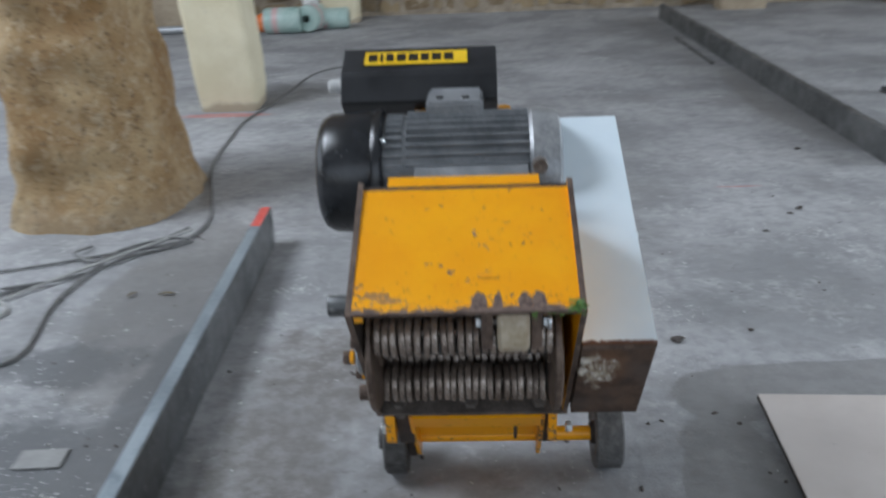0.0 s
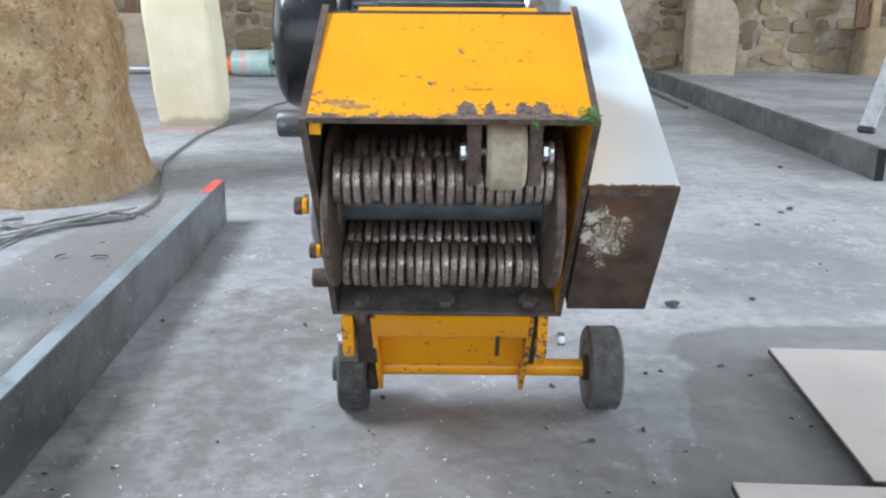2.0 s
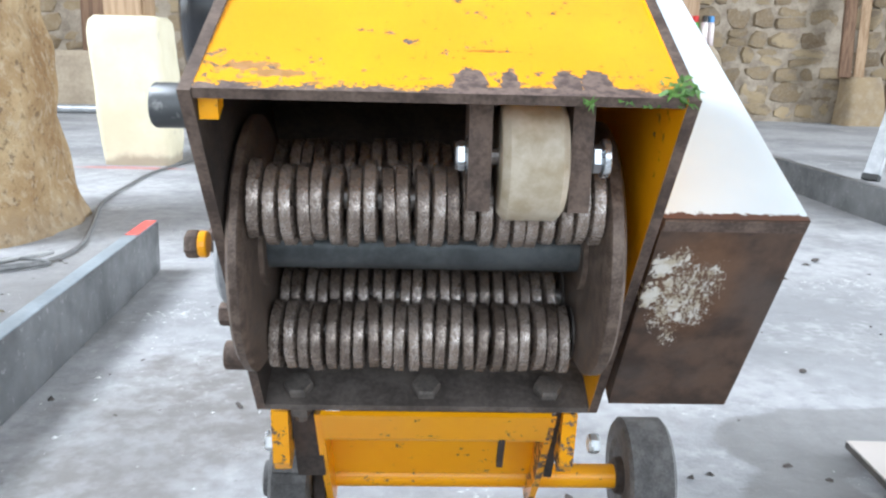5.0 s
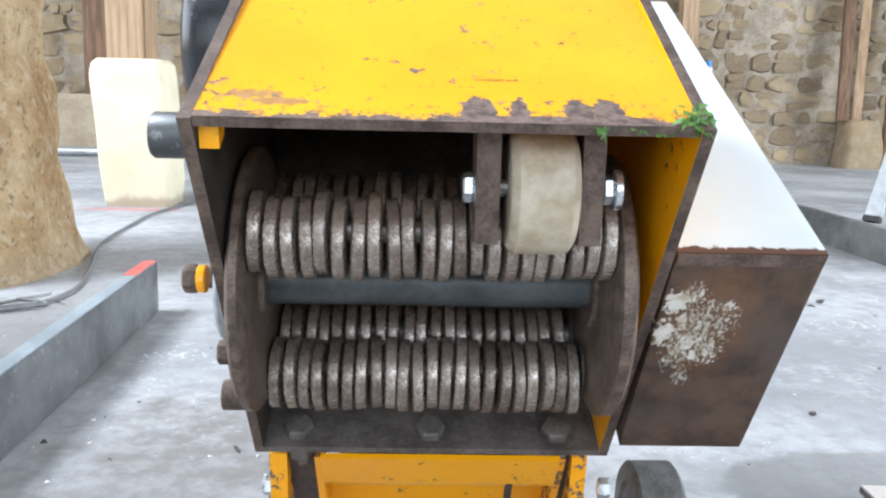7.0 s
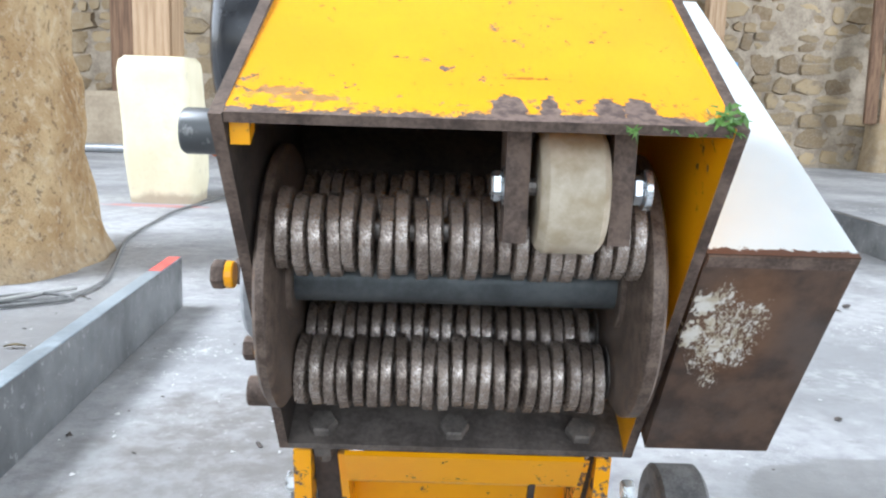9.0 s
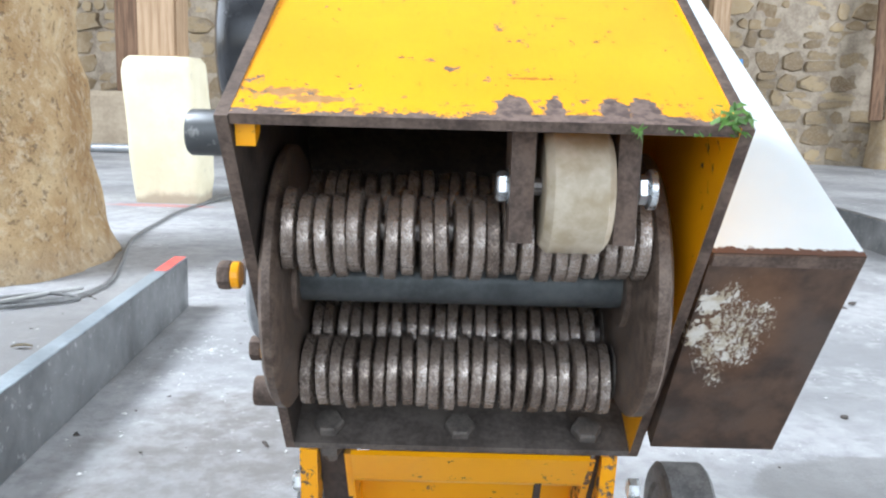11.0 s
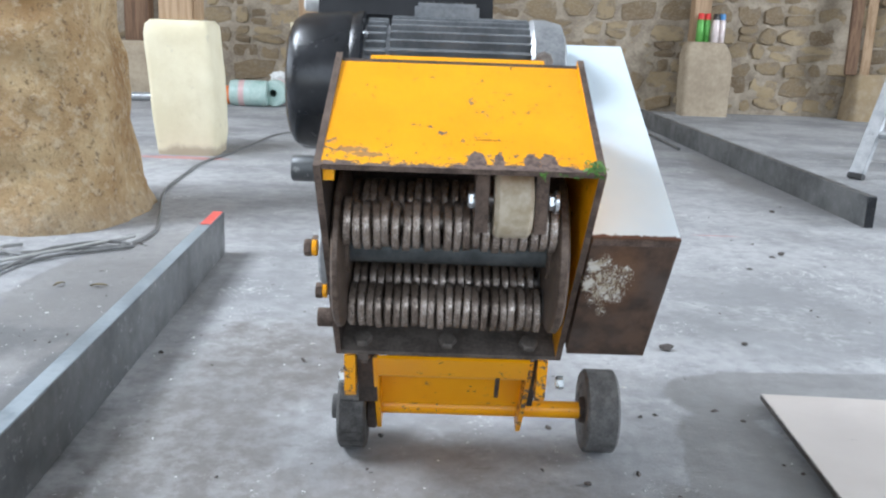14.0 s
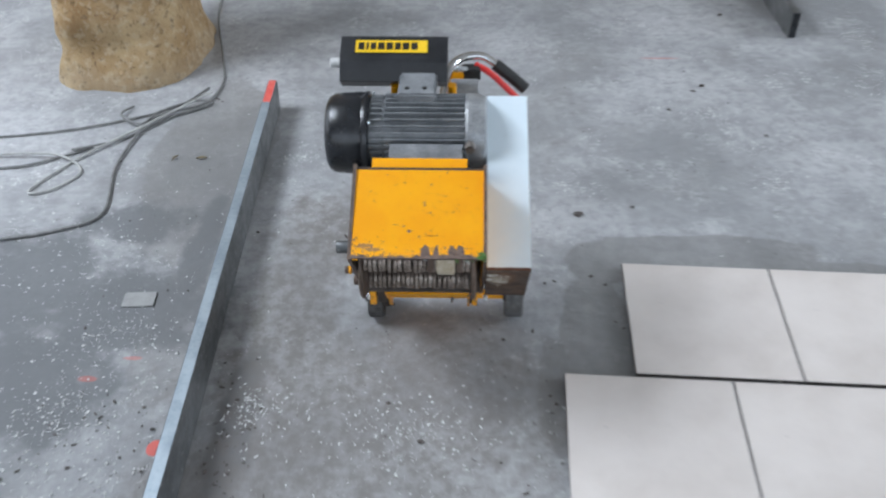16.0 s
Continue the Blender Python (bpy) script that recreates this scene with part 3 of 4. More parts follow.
smooth(part("block", block_pillar([(-0.01, 2.315, 7.04, 0.208, 0.14), (0.30, 2.315, 7.04, 0.216, 0.14), (0.50, 2.315, 7.05, 0.205, 0.13), (0.60, 2.305, 7.06, 0.180, 0.11), (0.64, 2.300, 7.06, 0.15, 0.08)], 13.0, 0.012, 0.28, 40, 22), M["dun_stone"], post), 60)
part("post", box(2.19, 7.10, 0.61, 2.34, 7.24, 4.6, 0.008), M["oak"], post, "squared timber post")

post = thing("stone_pillar", -1.2, 6.9, 0, "cream stone base far back by the wall", "pillar", "stone pillars")
smooth(part("block", block_pillar([(-0.01, -1.2, 6.97, 0.165, 0.12), (0.35, -1.2, 6.97, 0.165, 0.12), (0.68, -1.2, 6.97, 0.15, 0.10)], 17.0, 0.015, 0.4, 30, 12), M["cream"], post), 60)
part("post", box(-1.28, 6.9, 0.66, -1.13, 7.04, 4.6, 0.008), M["oak"], post, "squared timber post")


def leaning_timber(x0, y0, z0, x1, y1, z1, w, material, label):
    d = Vector((x1 - x0, y1 - y0, z1 - z0))
    m = Matrix.Translation((x0, y0, z0)) @ d.to_track_quat("Z", "Y").to_matrix().to_4x4()
    return tagged(link("timber", box(-w / 2, -w / 3, 0, w / 2, w / 3, d.length, 0.008, m), material), label, "timber", "timbers by the wall")


leaning_timber(3.60, 7.0, 0.40, 3.67, 7.24, 2.4, 0.10, M["dark_timber"], "brown timber leaning on the rubble wall")
leaning_timber(3.71, 6.97, 0.40, 3.82, 7.22, 2.2, 0.08, M["oak"], "pale timber leaning beside a brown one")
leaning_timber(4.02, 6.95, 0.0, 4.12, 7.22, 2.5, 0.12, M["dark_timber"], "dark timber leaning on the rubble wall")
leaning_timber(-2.74, 7.15, 0.0, -2.74, 7.16, 4.4, 0.22, M["dark_timber"], "reddish brown upright timber post by the wall")
bm = block_pillar([(-0.01, 3.80, 7.08, 0.18, 0.15), (0.25, 3.80, 7.08, 0.17, 0.15), (0.41, 3.79, 7.09, 0.15, 0.13)], 23.0, 0.02, 0.4, 32, 12)
tagged(smooth(link("stone_block", bm, M["stone"]), 60), "weathered dun stone under the leaning timbers", "stone")
tagged(link("stone_block", bevelled(box(-3.0, 6.75, 0, -2.4, 7.05, 0.48), 0.04), M["dun_stone"]), "large dun stone block by the back wall", "stone")

# ---- long steel bars ----
def straight_bar(y0, y1, x_at, h, w, label):
    """A hollow bar lying on its edge along the floor; x_at gives its near face."""
    ob = thing("steel_bar", x_at(y0), y0, 0, label, "bar", "steel bars")
    bm = bmesh.new()
    t = 0.003
    ends = []
    for y in (y0, y1):
        outer = [bm.verts.new((x_at(y) - u, y, v)) for u, v in ((0, 0), (w, 0), (w, h), (0, h))]
        inner = [bm.verts.new((x_at(y) - u, y, v)) for u, v in ((t, t), (w - t, t), (w - t, h - t), (t, h - t))]
        for k in range(4):
            bm.faces.new((outer[k], outer[(k + 1) % 4], inner[(k + 1) % 4], inner[k]))
        ends.append((outer, inner))
    for a, b in zip(*ends):
        for k in range(4):
            bm.faces.new((a[k], a[(k + 1) % 4], b[(k + 1) % 4], b[k]))
    part("body", bm, M["bar"], ob)
    return ob


bar = straight_bar(1.585, -1.05, lambda y: -0.602 - 0.038 * y, 0.121, 0.034, "long hollow grey steel bar on edge, one end painted red")
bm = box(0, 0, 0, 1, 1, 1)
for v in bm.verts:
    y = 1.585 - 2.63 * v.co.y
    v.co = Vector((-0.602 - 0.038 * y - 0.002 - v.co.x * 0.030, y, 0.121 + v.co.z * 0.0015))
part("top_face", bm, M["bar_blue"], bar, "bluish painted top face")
bm = box(0, 0, 0, 1, 1, 1)
for v in bm.verts:
    y = 1.583 - 0.17 * v.co.y
    v.co = Vector((-0.602 - 0.038 * y - 0.003 - v.co.x * 0.028, y, 0.1225 + v.co.z * 0.0012))
part("paint_mark", bm, M["red_paint"], bar, "red paint mark")
far_bar = straight_bar(2.262, 6.5, lambda y: 1.590 - (y - 2.262) * 0.010, 0.118, 0.034, "long hollow grey steel bar on edge across the floor")
part("end_plate", box(1.558, 2.254, 0.002, 1.588, 2.261, 0.116, 0.001), M["black_paint"], far_bar, "dark end plate")
bm = tube([(1.42, 5.41, 0.009), (1.425, 4.9, 0.009), (1.43, 4.4, 0.009)], 0.009, 8, 2)
tagged(link("thin_rod", bm, M["bar"]), "thin grey metal rod lying on the floor", "rod")
tagged(link("pipe", tube([(-3.0, 6.5, 0.035), (-2.2, 6.55, 0.035)], 0.035, 14, 2), M["aluminium"]), "grey metal pipe lying on the floor", "pipe")

# an aluminium stepladder, of which one rail comes into view
ladder = thing("stepladder", 2.52, 3.47, 0, "aluminium stepladder with splayed box-section rails", "ladder")
FEET = {"front": ((2.085, 3.48, 0), (2.52, 3.19, 0)), "rear": ((2.78, 4.12, 0), (3.12, 3.85, 0))}
TOPS = {"front": ((2.56, 3.77, 1.35), (2.82, 3.59, 1.35)), "rear": ((2.62, 3.82, 1.35), (2.88, 3.64, 1.35))}
for row in ("front", "rear"):
    for foot, head in zip(FEET[row], TOPS[row]):
        d = Vector(head) - Vector(foot)
        m = Matrix.Translation(foot) @ d.to_track_quat("Z", "Y").to_matrix().to_4x4()
        rail = part("rail", box(-0.038, -0.014, 0.012, 0.038, 0.014, d.length, 0.003, m), M["aluminium"], ladder)
        part("foot", box(-0.041, -0.017, 0.0, 0.041, 0.017, 0.03, 0.003, m), M["black_plastic"], rail, "black plastic foot")
for k in range(1, 6):
    t = k / 6
    a, c = (Vector(FEET["front"][i]).lerp(Vector(TOPS["front"][i]), t) for i in (0, 1))
    part("tread", tube([a, c], 0.022, 8, 1), M["aluminium"], ladder)

# ---- rolls of film and the orange tool by the back ----
def film_roll(x, y, r, length, yaw, label):
    ob = thing("film_roll", x, y, 0, label, "roll", "rolls of film")
    m = pose(x, y, r, 0, 0, yaw)
    bm = lathe([(-length / 2, 0.03), (-length / 2, r * 0.93), (-length / 2 + 0.02, r), (length / 2 - 0.02, r * 1.01), (length / 2, r * 0.93), (length / 2, 0.03)], (0, 0, 0), 22, caps=False)
    bm.transform(m)
    smooth(part("film", bm, M["roll"], ob))
    bm = lathe([(-length * 0.25, r * 1.012), (-length * 0.1, r * 1.014)], (0, 0, 0), 22, caps=False)
    bm.transform(m)
    smooth(part("print", bm, M["roll_pink"], ob, "pink printed band"))
    return ob


film_roll(-1.60, 6.36, 0.105, 0.30, 0, "roll of pale green plastic film with a pink print")
film_roll(-1.375, 6.46, 0.110, 0.22, 75, "roll of pale green plastic film seen end on")
film_roll(-1.23, 6.56, 0.085, 0.30, 0, "small roll of pale green plastic film")
bm = bmesh.new()
bmesh.ops.create_icosphere(bm, subdivisions=3, radius=1)
for v in bm.verts:
    p = v.co.copy()
    v.co = Vector((-1.80 + p.x * 0.08, 6.5 + p.y * 0.09, max(0.0, 0.07 + p.z * 0.08))) + p * 0.015 * noise.noise(p * 4)
tagged(smooth(link("tarpaulin", bm, M["orange"]), 60), "crumpled orange plastic tarpaulin bundle on the floor", "tarpaulin")
bm = bmesh.new()
bmesh.ops.create_icosphere(bm, subdivisions=3, radius=1)
for v in bm.verts:
    p = v.co.copy()
    v.co = Vector((-1.375, 6.46, 0.235)) + Vector((p.x * 0.065, p.y * 0.05, p.z * 0.045)) * (1 + 0.5 * noise.noise(p * 3))
tagged(smooth(link("plastic_bag", bm, M["crumb_white"]), 60), "crumpled whitish plastic bag on a film roll", "bag")


def spray_can(x, y, z, body, cap, label):
    ob = thing("spray_can", x, y, z, label, "can", "cans on the stone")
    smooth(part("body", lathe([(0, 0.029), (0.004, 0.032), (0.185, 0.032), (0.20, 0.022)], (x, y, z), 18, "z"), body, ob))
    smooth(part("cap", lathe([(0.198, 0.027), (0.245, 0.025), (0.25, 0.021)], (x, y, z), 18, "z"), cap, ob))
    return ob


spray_can(2.235, 7.03, 0.634, M["green_can"], M["red"], "green spray can with a red cap")
spray_can(2.300, 7.05, 0.634, M["green_can"], M["red"], "green spray can with a red cap")
spray_can(2.365, 7.01, 0.634, M["white_can"], M["logo_black"], "white and red can with a black cap")
spray_can(2.430, 7.05, 0.634, M["white_can"], M["blue_cap"], "white spray can with a blue cap")

# ---- floor tiles ----
tiles = thing("tiled_area", 0.593, 0.6, 0, "large beige floor tiles freshly laid on the concrete", "tiles", kind="structure")
TX, TY = Vector((0.449, -0.021, 0)), Vector((-0.022, -0.474, 0))
tw, td = TX.length - 0.006, TY.length - 0.007
bm = box(0, -td, 0.008, tw, 0, 0.020, 0.0012)
bm.normal_update()
for f in bm.faces:
    f.material_index = 0 if f.normal.z > 0.5 else 1
tile_mesh = bpy.data.meshes.new("floor_tile")
bmesh.ops.recalc_face_normals(bm, faces=bm.faces)
bm.to_mesh(tile_mesh)
bm.free()
tile_mesh.materials.append(M["tile"])
tile_mesh.materials.append(M["tile_edge"])
turn = Matrix.Rotation(math.atan2(TX.y, TX.x), 4, "Z")
rng = random.Random(5)
for row, start, count in ((0, Vector((0.578, 0.597, 0)), 4), (1, Vector((0.363, 0.126, 0)), 5)):
    for i in range(count):
        p = start + TX * i
        ob = new("floor_tile", tile_mesh)
        ob.parent = tiles
        ob.matrix_parent_inverse = HOME[tiles.name]
        ob.matrix_basis = Matrix.Translation(p + Vector((0, 0, rng.uniform(-0.0006, 0.0006)))) @ turn
for row, start, count in ((0, Vector((0.587, 0.588, 0)), 4), (1, Vector((0.372, 0.118, 0)), 5)):
    bm = box(0, -td + 0.015, 0.0, TX.length * count - 0.03, 0, 0.0165)
    bm.transform(Matrix.Translation(start) @ turn)
    part("adhesive_bed", bm, M["grout"], tiles, "grey tile adhesive bed")

# ---- cables on the floor ----
def cable(name, points, r, material, label):
    return tagged(smooth(link(name, tube([(x, y, z + r) for x, y, z in points], r, 8, 10), material), 80), label, "cable", "cables on the floor")


cable("power_cable", [(-0.15, 5.1, 0), (-0.55, 4.9, 0), (-0.99, 4.56, 0), (-1.08, 3.94, 0), (-1.12, 3.6, 0), (-1.17, 3.25, 0), (-1.155, 2.9, 0), (-1.12, 2.50, 0), (-1.00, 2.05, 0), (-0.94, 1.78, 0), (-0.98, 1.60, 0), (-1.12, 1.51, 0.006), (-1.17, 1.40, 0.004), (-1.19, 1.13, 0), (-1.145, 0.85, 0), (-1.27, 0.75, 0), (-1.44, 0.70, 0), (-1.75, 0.64, 0)], 0.0055, M["cable"], "dark grey power cable winding past the stone pillars")
cable("power_cable", [(-1.26, 1.58, 0), (-1.28, 1.49, 0.012), (-1.18, 1.42, 0.012), (-1.13, 1.52, 0.012), (-1.02, 1.60, 0.013), (-0.95, 1.62, 0), (-0.97, 1.58, 0.0), (-1.09, 1.49, 0.0), (-1.22, 1.33, 0), (-1.38, 1.23, 0.012), (-1.32, 1.27, 0.0), (-1.48, 1.16, 0), (-1.61, 1.12, 0), (-1.95, 1.08, 0)], 0.005, M["cable"], "looped grey power cable lying on the concrete")
cable("power_cable", [(-0.96, 1.68, 0.013), (-1.06, 1.54, 0.014), (-1.19, 1.37, 0.013), (-1.34, 1.20, 0.0), (-1.45, 0.98, 0), (-1.37, 0.99, 0), (-1.31, 1.11, 0), (-1.45, 1.20, 0.012), (-1.75, 1.20, 0)], 0.005, M["cable_pale"], "pale grey cable looped over a darker one")
cable("power_cable", [(-0.99, 1.74, 0.0), (-1.08, 1.58, 0.0), (-1.24, 1.48, 0.0), (-1.5, 1.38, 0), (-1.9, 1.30, 0)], 0.0045, M["cable"], "thin grey cable running off across the floor")

# ---- the scarifier ----
mc = thing("floor_scarifier", 0.0, 0.35, 0.0, "worn yellow concrete scarifier tipped back, its cutter drum exposed", "machine")
A, B, C = Vector((0.0, 0.517)), Vector((0.206, 0.619)), Vector((0.228, 0.215))
DOWN = (C - A).normalized()
INTO = Vector((-DOWN.y, DOWN.x))
BACK = (B - A).normalized()
MID = (A + C) / 2
XL, XR = -0.177, 0.139


def inside(depth, down):
    """A place in y and z from its depth behind the opening and its way down from the middle."""
    p = MID + INTO * depth + DOWN * down
    return p.x, p.y


def front_edges(bm, rim=False):
    """Bare steel on the faces of a plate that look out of the opening, paint on the rest."""
    for f in bm.faces:
        f.normal_update()
        out = -(f.normal.y * INTO.x + f.normal.z * INTO.y)
        up = f.normal.z * BACK.x - f.normal.y * BACK.y
        f.material_index = 1 if out > 0.8 or (rim and up > 0.9) else 0
    return bm


D = B + DOWN * 0.40
side = [tuple(A - BACK * 0.002), tuple(B + BACK * 0.012 + Vector((-0.002, 0.005))), tuple(D), tuple(C + BACK * 0.20), tuple(C)]
part("side_plate", front_edges(sheet(side, XL, XL + 0.008, 0.0012), True), [M["rust_and_shade"], M["rust"]], mc, "rusty steel side plate")
part("side_plate", front_edges(sheet(side, XR - 0.008, XR, 0.0012), True), [M["paint"], M["rust"]], mc, "yellow steel side plate with a bare rusty edge")
top = strip([tuple(A + BACK * 0.001), tuple(B)], -0.007)
bm = front_edges(sheet(top, XL + 0.008, XR - 0.008, 0.001))
part("top_plate", bm, [M["paint_top"], M["rust"]], mc, "bright yellow plate, chipped bare along its front edge")
part("bottom_plate", sheet(strip([tuple(C), tuple(C + BACK * 0.22)], 0.007), XL + 0.008, XR - 0.008, 0.001), M["plate_dusty"], mc, "dusty brown steel plate with bolts")
rear = strip([tuple(B), tuple(C + BACK * 0.215 + Vector((0, 0.012)))], 0.006)
part("rear_plate", sheet(rear, XL + 0.008, XR - 0.008, 0.001), M["rust_and_shade"], mc)
# yellow block in the corner and weld beads
y, z = inside(0.004, -0.182)
part("corner_block", sheet([(y + 0.004, z + 0.002), (y + 0.008, z - 0.016), (y + 0.022, z - 0.008), (y + 0.018, z + 0.011)], XL + 0.009, XL + 0.021, 0.001), M["paint"], mc)

# drum
OY, OZ = inside(0.053, 0.014)
drum = part("drum", rod(-0.155, 0.103, OY, OZ, 0.0193, 28), M["shaft"], mc, "dark grey smooth drum shaft")
smooth(drum)
for x0, x1 in ((-0.1665, -0.155), (0.103, 0.117)):
    smooth(part("end_disc", lathe([(x0, 0.099), (x0 + 0.003, 0.1035), (x1 - 0.003, 0.1035), (x1, 0.099)], (0, OY, OZ), 56), M["disc"], drum, "scuffed steel end disc"))
    out = -1 if x0 < 0 else 1
    smooth(part("bearing_collar", rod(min(x0 + 0.004, x0 - out * 0.004), max(x1 - 0.004, x1 - out * 0.004), OY, OZ, 0.034, 28), M["disc"], drum))
RODS = ((0.026, 0.096), (0.032, -0.064), (0.082, 0.118), (0.139, 0.014))
# one cutter: a thick eight-sided washer
bm = bmesh.new()
prof = [(-0.0049, 0.0250), (-0.0036, 0.0283), (0.0036, 0.0283), (0.0049, 0.0250)]
loops = []
for u, r in prof:
    loop = []
    for k in range(16):
        q = r * (1.022 if k % 2 else 0.988)
        loop.append(bm.verts.new((u, q * math.cos(2 * math.pi * k / 16), q * math.sin(2 * math.pi * k / 16))))
    loops.append(loop)
for a, b in zip(loops, loops[1:]):
    for k in range(16):
        bm.faces.new((a[k], a[(k + 1) % 16], b[(k + 1) % 16], b[k]))
bm.faces.new(loops[0][::-1])
bm.faces.new(loops[-1])
bmesh.ops.recalc_face_normals(bm, faces=bm.faces)
cutter_mesh = bpy.data.meshes.new("cutter")
bm.to_mesh(cutter_mesh)
bm.free()
cutter_mesh.materials.append(M["cutter"])
cutter_mesh.polygons.foreach_set("use_smooth", [True] * len(cutter_mesh.polygons))
cutter_mesh.set_sharp_from_angle(angle=radians(35))
rng = random.Random(11)
for i, (dn, db) in enumerate(RODS):
    y, z = inside(dn, db)
    smooth(part("cutter_rod", rod(-0.155, 0.103, y, z, 0.009, 14), M["steel"], drum))
    x = -0.1490
    while x < 0.100:
        ob = new("cutter", cutter_mesh)
        ob.parent = drum
        sag = rng.uniform(-0.002, 0.002)
        ob.matrix_basis = Matrix.Translation((x, y - 0.002 + sag, z - 0.003 + rng.uniform(-0.003, 0.002))) @ pose(0, 0, 0, rng.choice((0, 22.5, 11)) + rng.uniform(-9, 9), rng.uniform(-2.5, 2.5), rng.uniform(-3, 3)) @ Matrix.Scale(1.046, 4)
        x += rng.choice((0.0111, 0.0113, 0.0115, 0.0119, 0.0128))
    smooth(part("spacer_ring", rod(0.1015, 0.1035, y, z, 0.024, 24), M["steel"], drum))

# nylon roller between two brackets under the top plate
ry, rz = 0.066, 0.471
smooth(part("roller", lathe([(0.0225, 0.028), (0.0225, 0.0370), (0.0245, 0.0398), (0.0275, 0.0425), (0.0615, 0.0425), (0.0645, 0.0398), (0.0665, 0.0370), (0.0665, 0.028)], (0, ry, rz), 40), M["nylon"], mc, "yellowed white nylon roller"), 30)
for x0, x1 in ((0.0010, 0.0165), (0.0695, 0.0840)):
    br = [(ry - 0.024, rz + 0.056), (ry + 0.030, rz + 0.072), (ry + 0.022, rz - 0.020), (ry + 0.006, rz - 0.036), (ry - 0.018, rz - 0.034)]
    part("bracket", sheet(br, x0, x1, 0.0015), M["rust"], mc, "rusty steel roller bracket")
for x0, x1 in ((-0.0070, 0.0005), (0.0855, 0.0930)):
    bolt = part("bolt", hexhead(x0, x1, ry - 0.004, rz + 0.002, 0.0102), M["zinc"], mc, "bright zinc bolt head")
    smooth(part("washer", rod(min(x0 + 0.0105, x1), max(x0 + 0.0105, x1) + 0.002, ry - 0.004, rz + 0.002, 0.0135, 20, 0.0005), M["zinc"], bolt))
part("axle_pin", rod(0.0, 0.09, ry - 0.004, rz + 0.002, 0.006, 12), M["steel"], mc)

# bolts through the bottom plate
lean = math.atan2(BACK.y, BACK.x)
for x in (-0.140, -0.021, 0.094):
    c = C + BACK * 0.020
    m = Matrix.Translation((x, c.x, c.y)) @ Matrix.Rotation(lean, 4, "X")
    bm = bmesh.new()
    for r, z0, z1, k in ((0.0138, 0.006, 0.0165, 6), (0.014, -0.021, -0.0005, 6), (0.0175, -0.006, -0.0005, 18), (0.007, -0.034, -0.02, 10)):
        q = lathe([(z0, r * 0.94), (z0 + 0.002, r), (z1 - 0.002, r), (z1, r * 0.9)], (0, 0, 0), k, "z")
        q.transform(m)
        me = bpy.data.meshes.new("t")
        q.to_mesh(me)
        q.free()
        bm.from_mesh(me)
        bpy.data.meshes.remove(me)
    part("bolt", bm, M["bolt_dusty"], mc, "dusty hex bolt through the plate")

# left side: flange, bolts and tube stubs
fy, fz = OY + 0.012, OZ - 0.004
smooth(part("bearing_flange", lathe([(XL - 0.014, 0.028), (XL - 0.012, 0.047), (XL - 0.009, 0.050), (XL - 0.001, 0.050)], (0, fy, fz), 36), M["motor_light"], mc, "pale alloy bearing flange"))
for y, z in ((0.168, 0.388), (0.198, 0.316), (0.098, 0.40)):
    b_ = part("bolt", hexhead(XL - 0.024, XL - 0.014, y, z, 0.0105), M["rust"], mc, "rusty bolt with yellow paint")
    part("paint_ring", rod(XL - 0.0145, XL - 0.008, y, z, 0.010, 16), M["paint"], b_)
smooth(part("tube_stub", lathe([(XL - 0.030, 0.011), (XL - 0.031, 0.0135), (XL - 0.029, 0.015), (XL + 0.002, 0.015)], (0, 0.058, 0.503), 24, caps=True), M["bar"], mc, "grey steel tube stub"))
smooth(part("tube_stub", rod(XL - 0.022, XL + 0.002, 0.205, 0.276, 0.013, 20), M["rust"], mc))

# belt guard
GX0, GX1 = 0.1415, 0.246
gTF, gBF, gTB = Vector((0.067, 0.431)), Vector((0.194, 0.239)), Vector((0.520, 0.645))
gBB = gBF + (gTB - gTF)
guard = part("belt_guard", sheet([tuple(gTF), tuple(gTB), tuple(gBB), tuple(gBF)], GX0, GX1, 0.004), [M["white_paint"], M["rust_face"]], mc, "white belt guard with a rusted brown front face")
for f in guard.data.polygons:
    f.material_index = 1 if (f.normal.y * 0.8 + f.normal.z * 0.6) < -0.75 or f.normal.x < -0.5 else 0
part("nut", hexhead(GX1, GX1 + 0.007, 0.28, 0.508, 0.008), M["zinc"], guard, "zinc nut")
gd = (gBF - gTF).normalized()
part("front_lip", sheet(strip([tuple(gTF + gd * 0.001), tuple(gTF + gd * 0.011)], -0.0018), GX0 + 0.001, GX1 - 0.001, 0.0006), M["rust"], guard, "greyish rusty folded lip")

# undercarriage
flange_path = [(0.230, 0.2135), (0.262, 0.176), (0.268, 0.172)]
part("cross_flange", sheet(strip(flange_path, -0.005), -0.119, 0.097, 0.001), M["paint_low"], mc, "yellow sloping cross flange")
panel_path = [(0.268, 0.174), (0.330, 0.148), (0.368, 0.086)]
part("cross_plate", sheet(strip(panel_path, -0.005), -0.119, 0.097, 0.001), M["paint_low"], mc, "yellow recessed cross plate")
axle = part("axle", rod(-0.128, 0.206, 0.392, 0.067, 0.0138, 24), M["paint_low"], mc, "yellow tubular axle")
smooth(axle)
for x0, x1 in ((-0.126, -0.119), (0.097, 0.104)):
    part("gusset", sheet([(0.238, 0.206), (0.262, 0.205), (0.410, 0.090), (0.404, 0.044), (0.372, 0.036), (0.300, 0.120)], x0, x1, 0.0008), M["paint_chipped"] if x0 > 0 else M["paint_low"], mc, "yellow gusset plate")
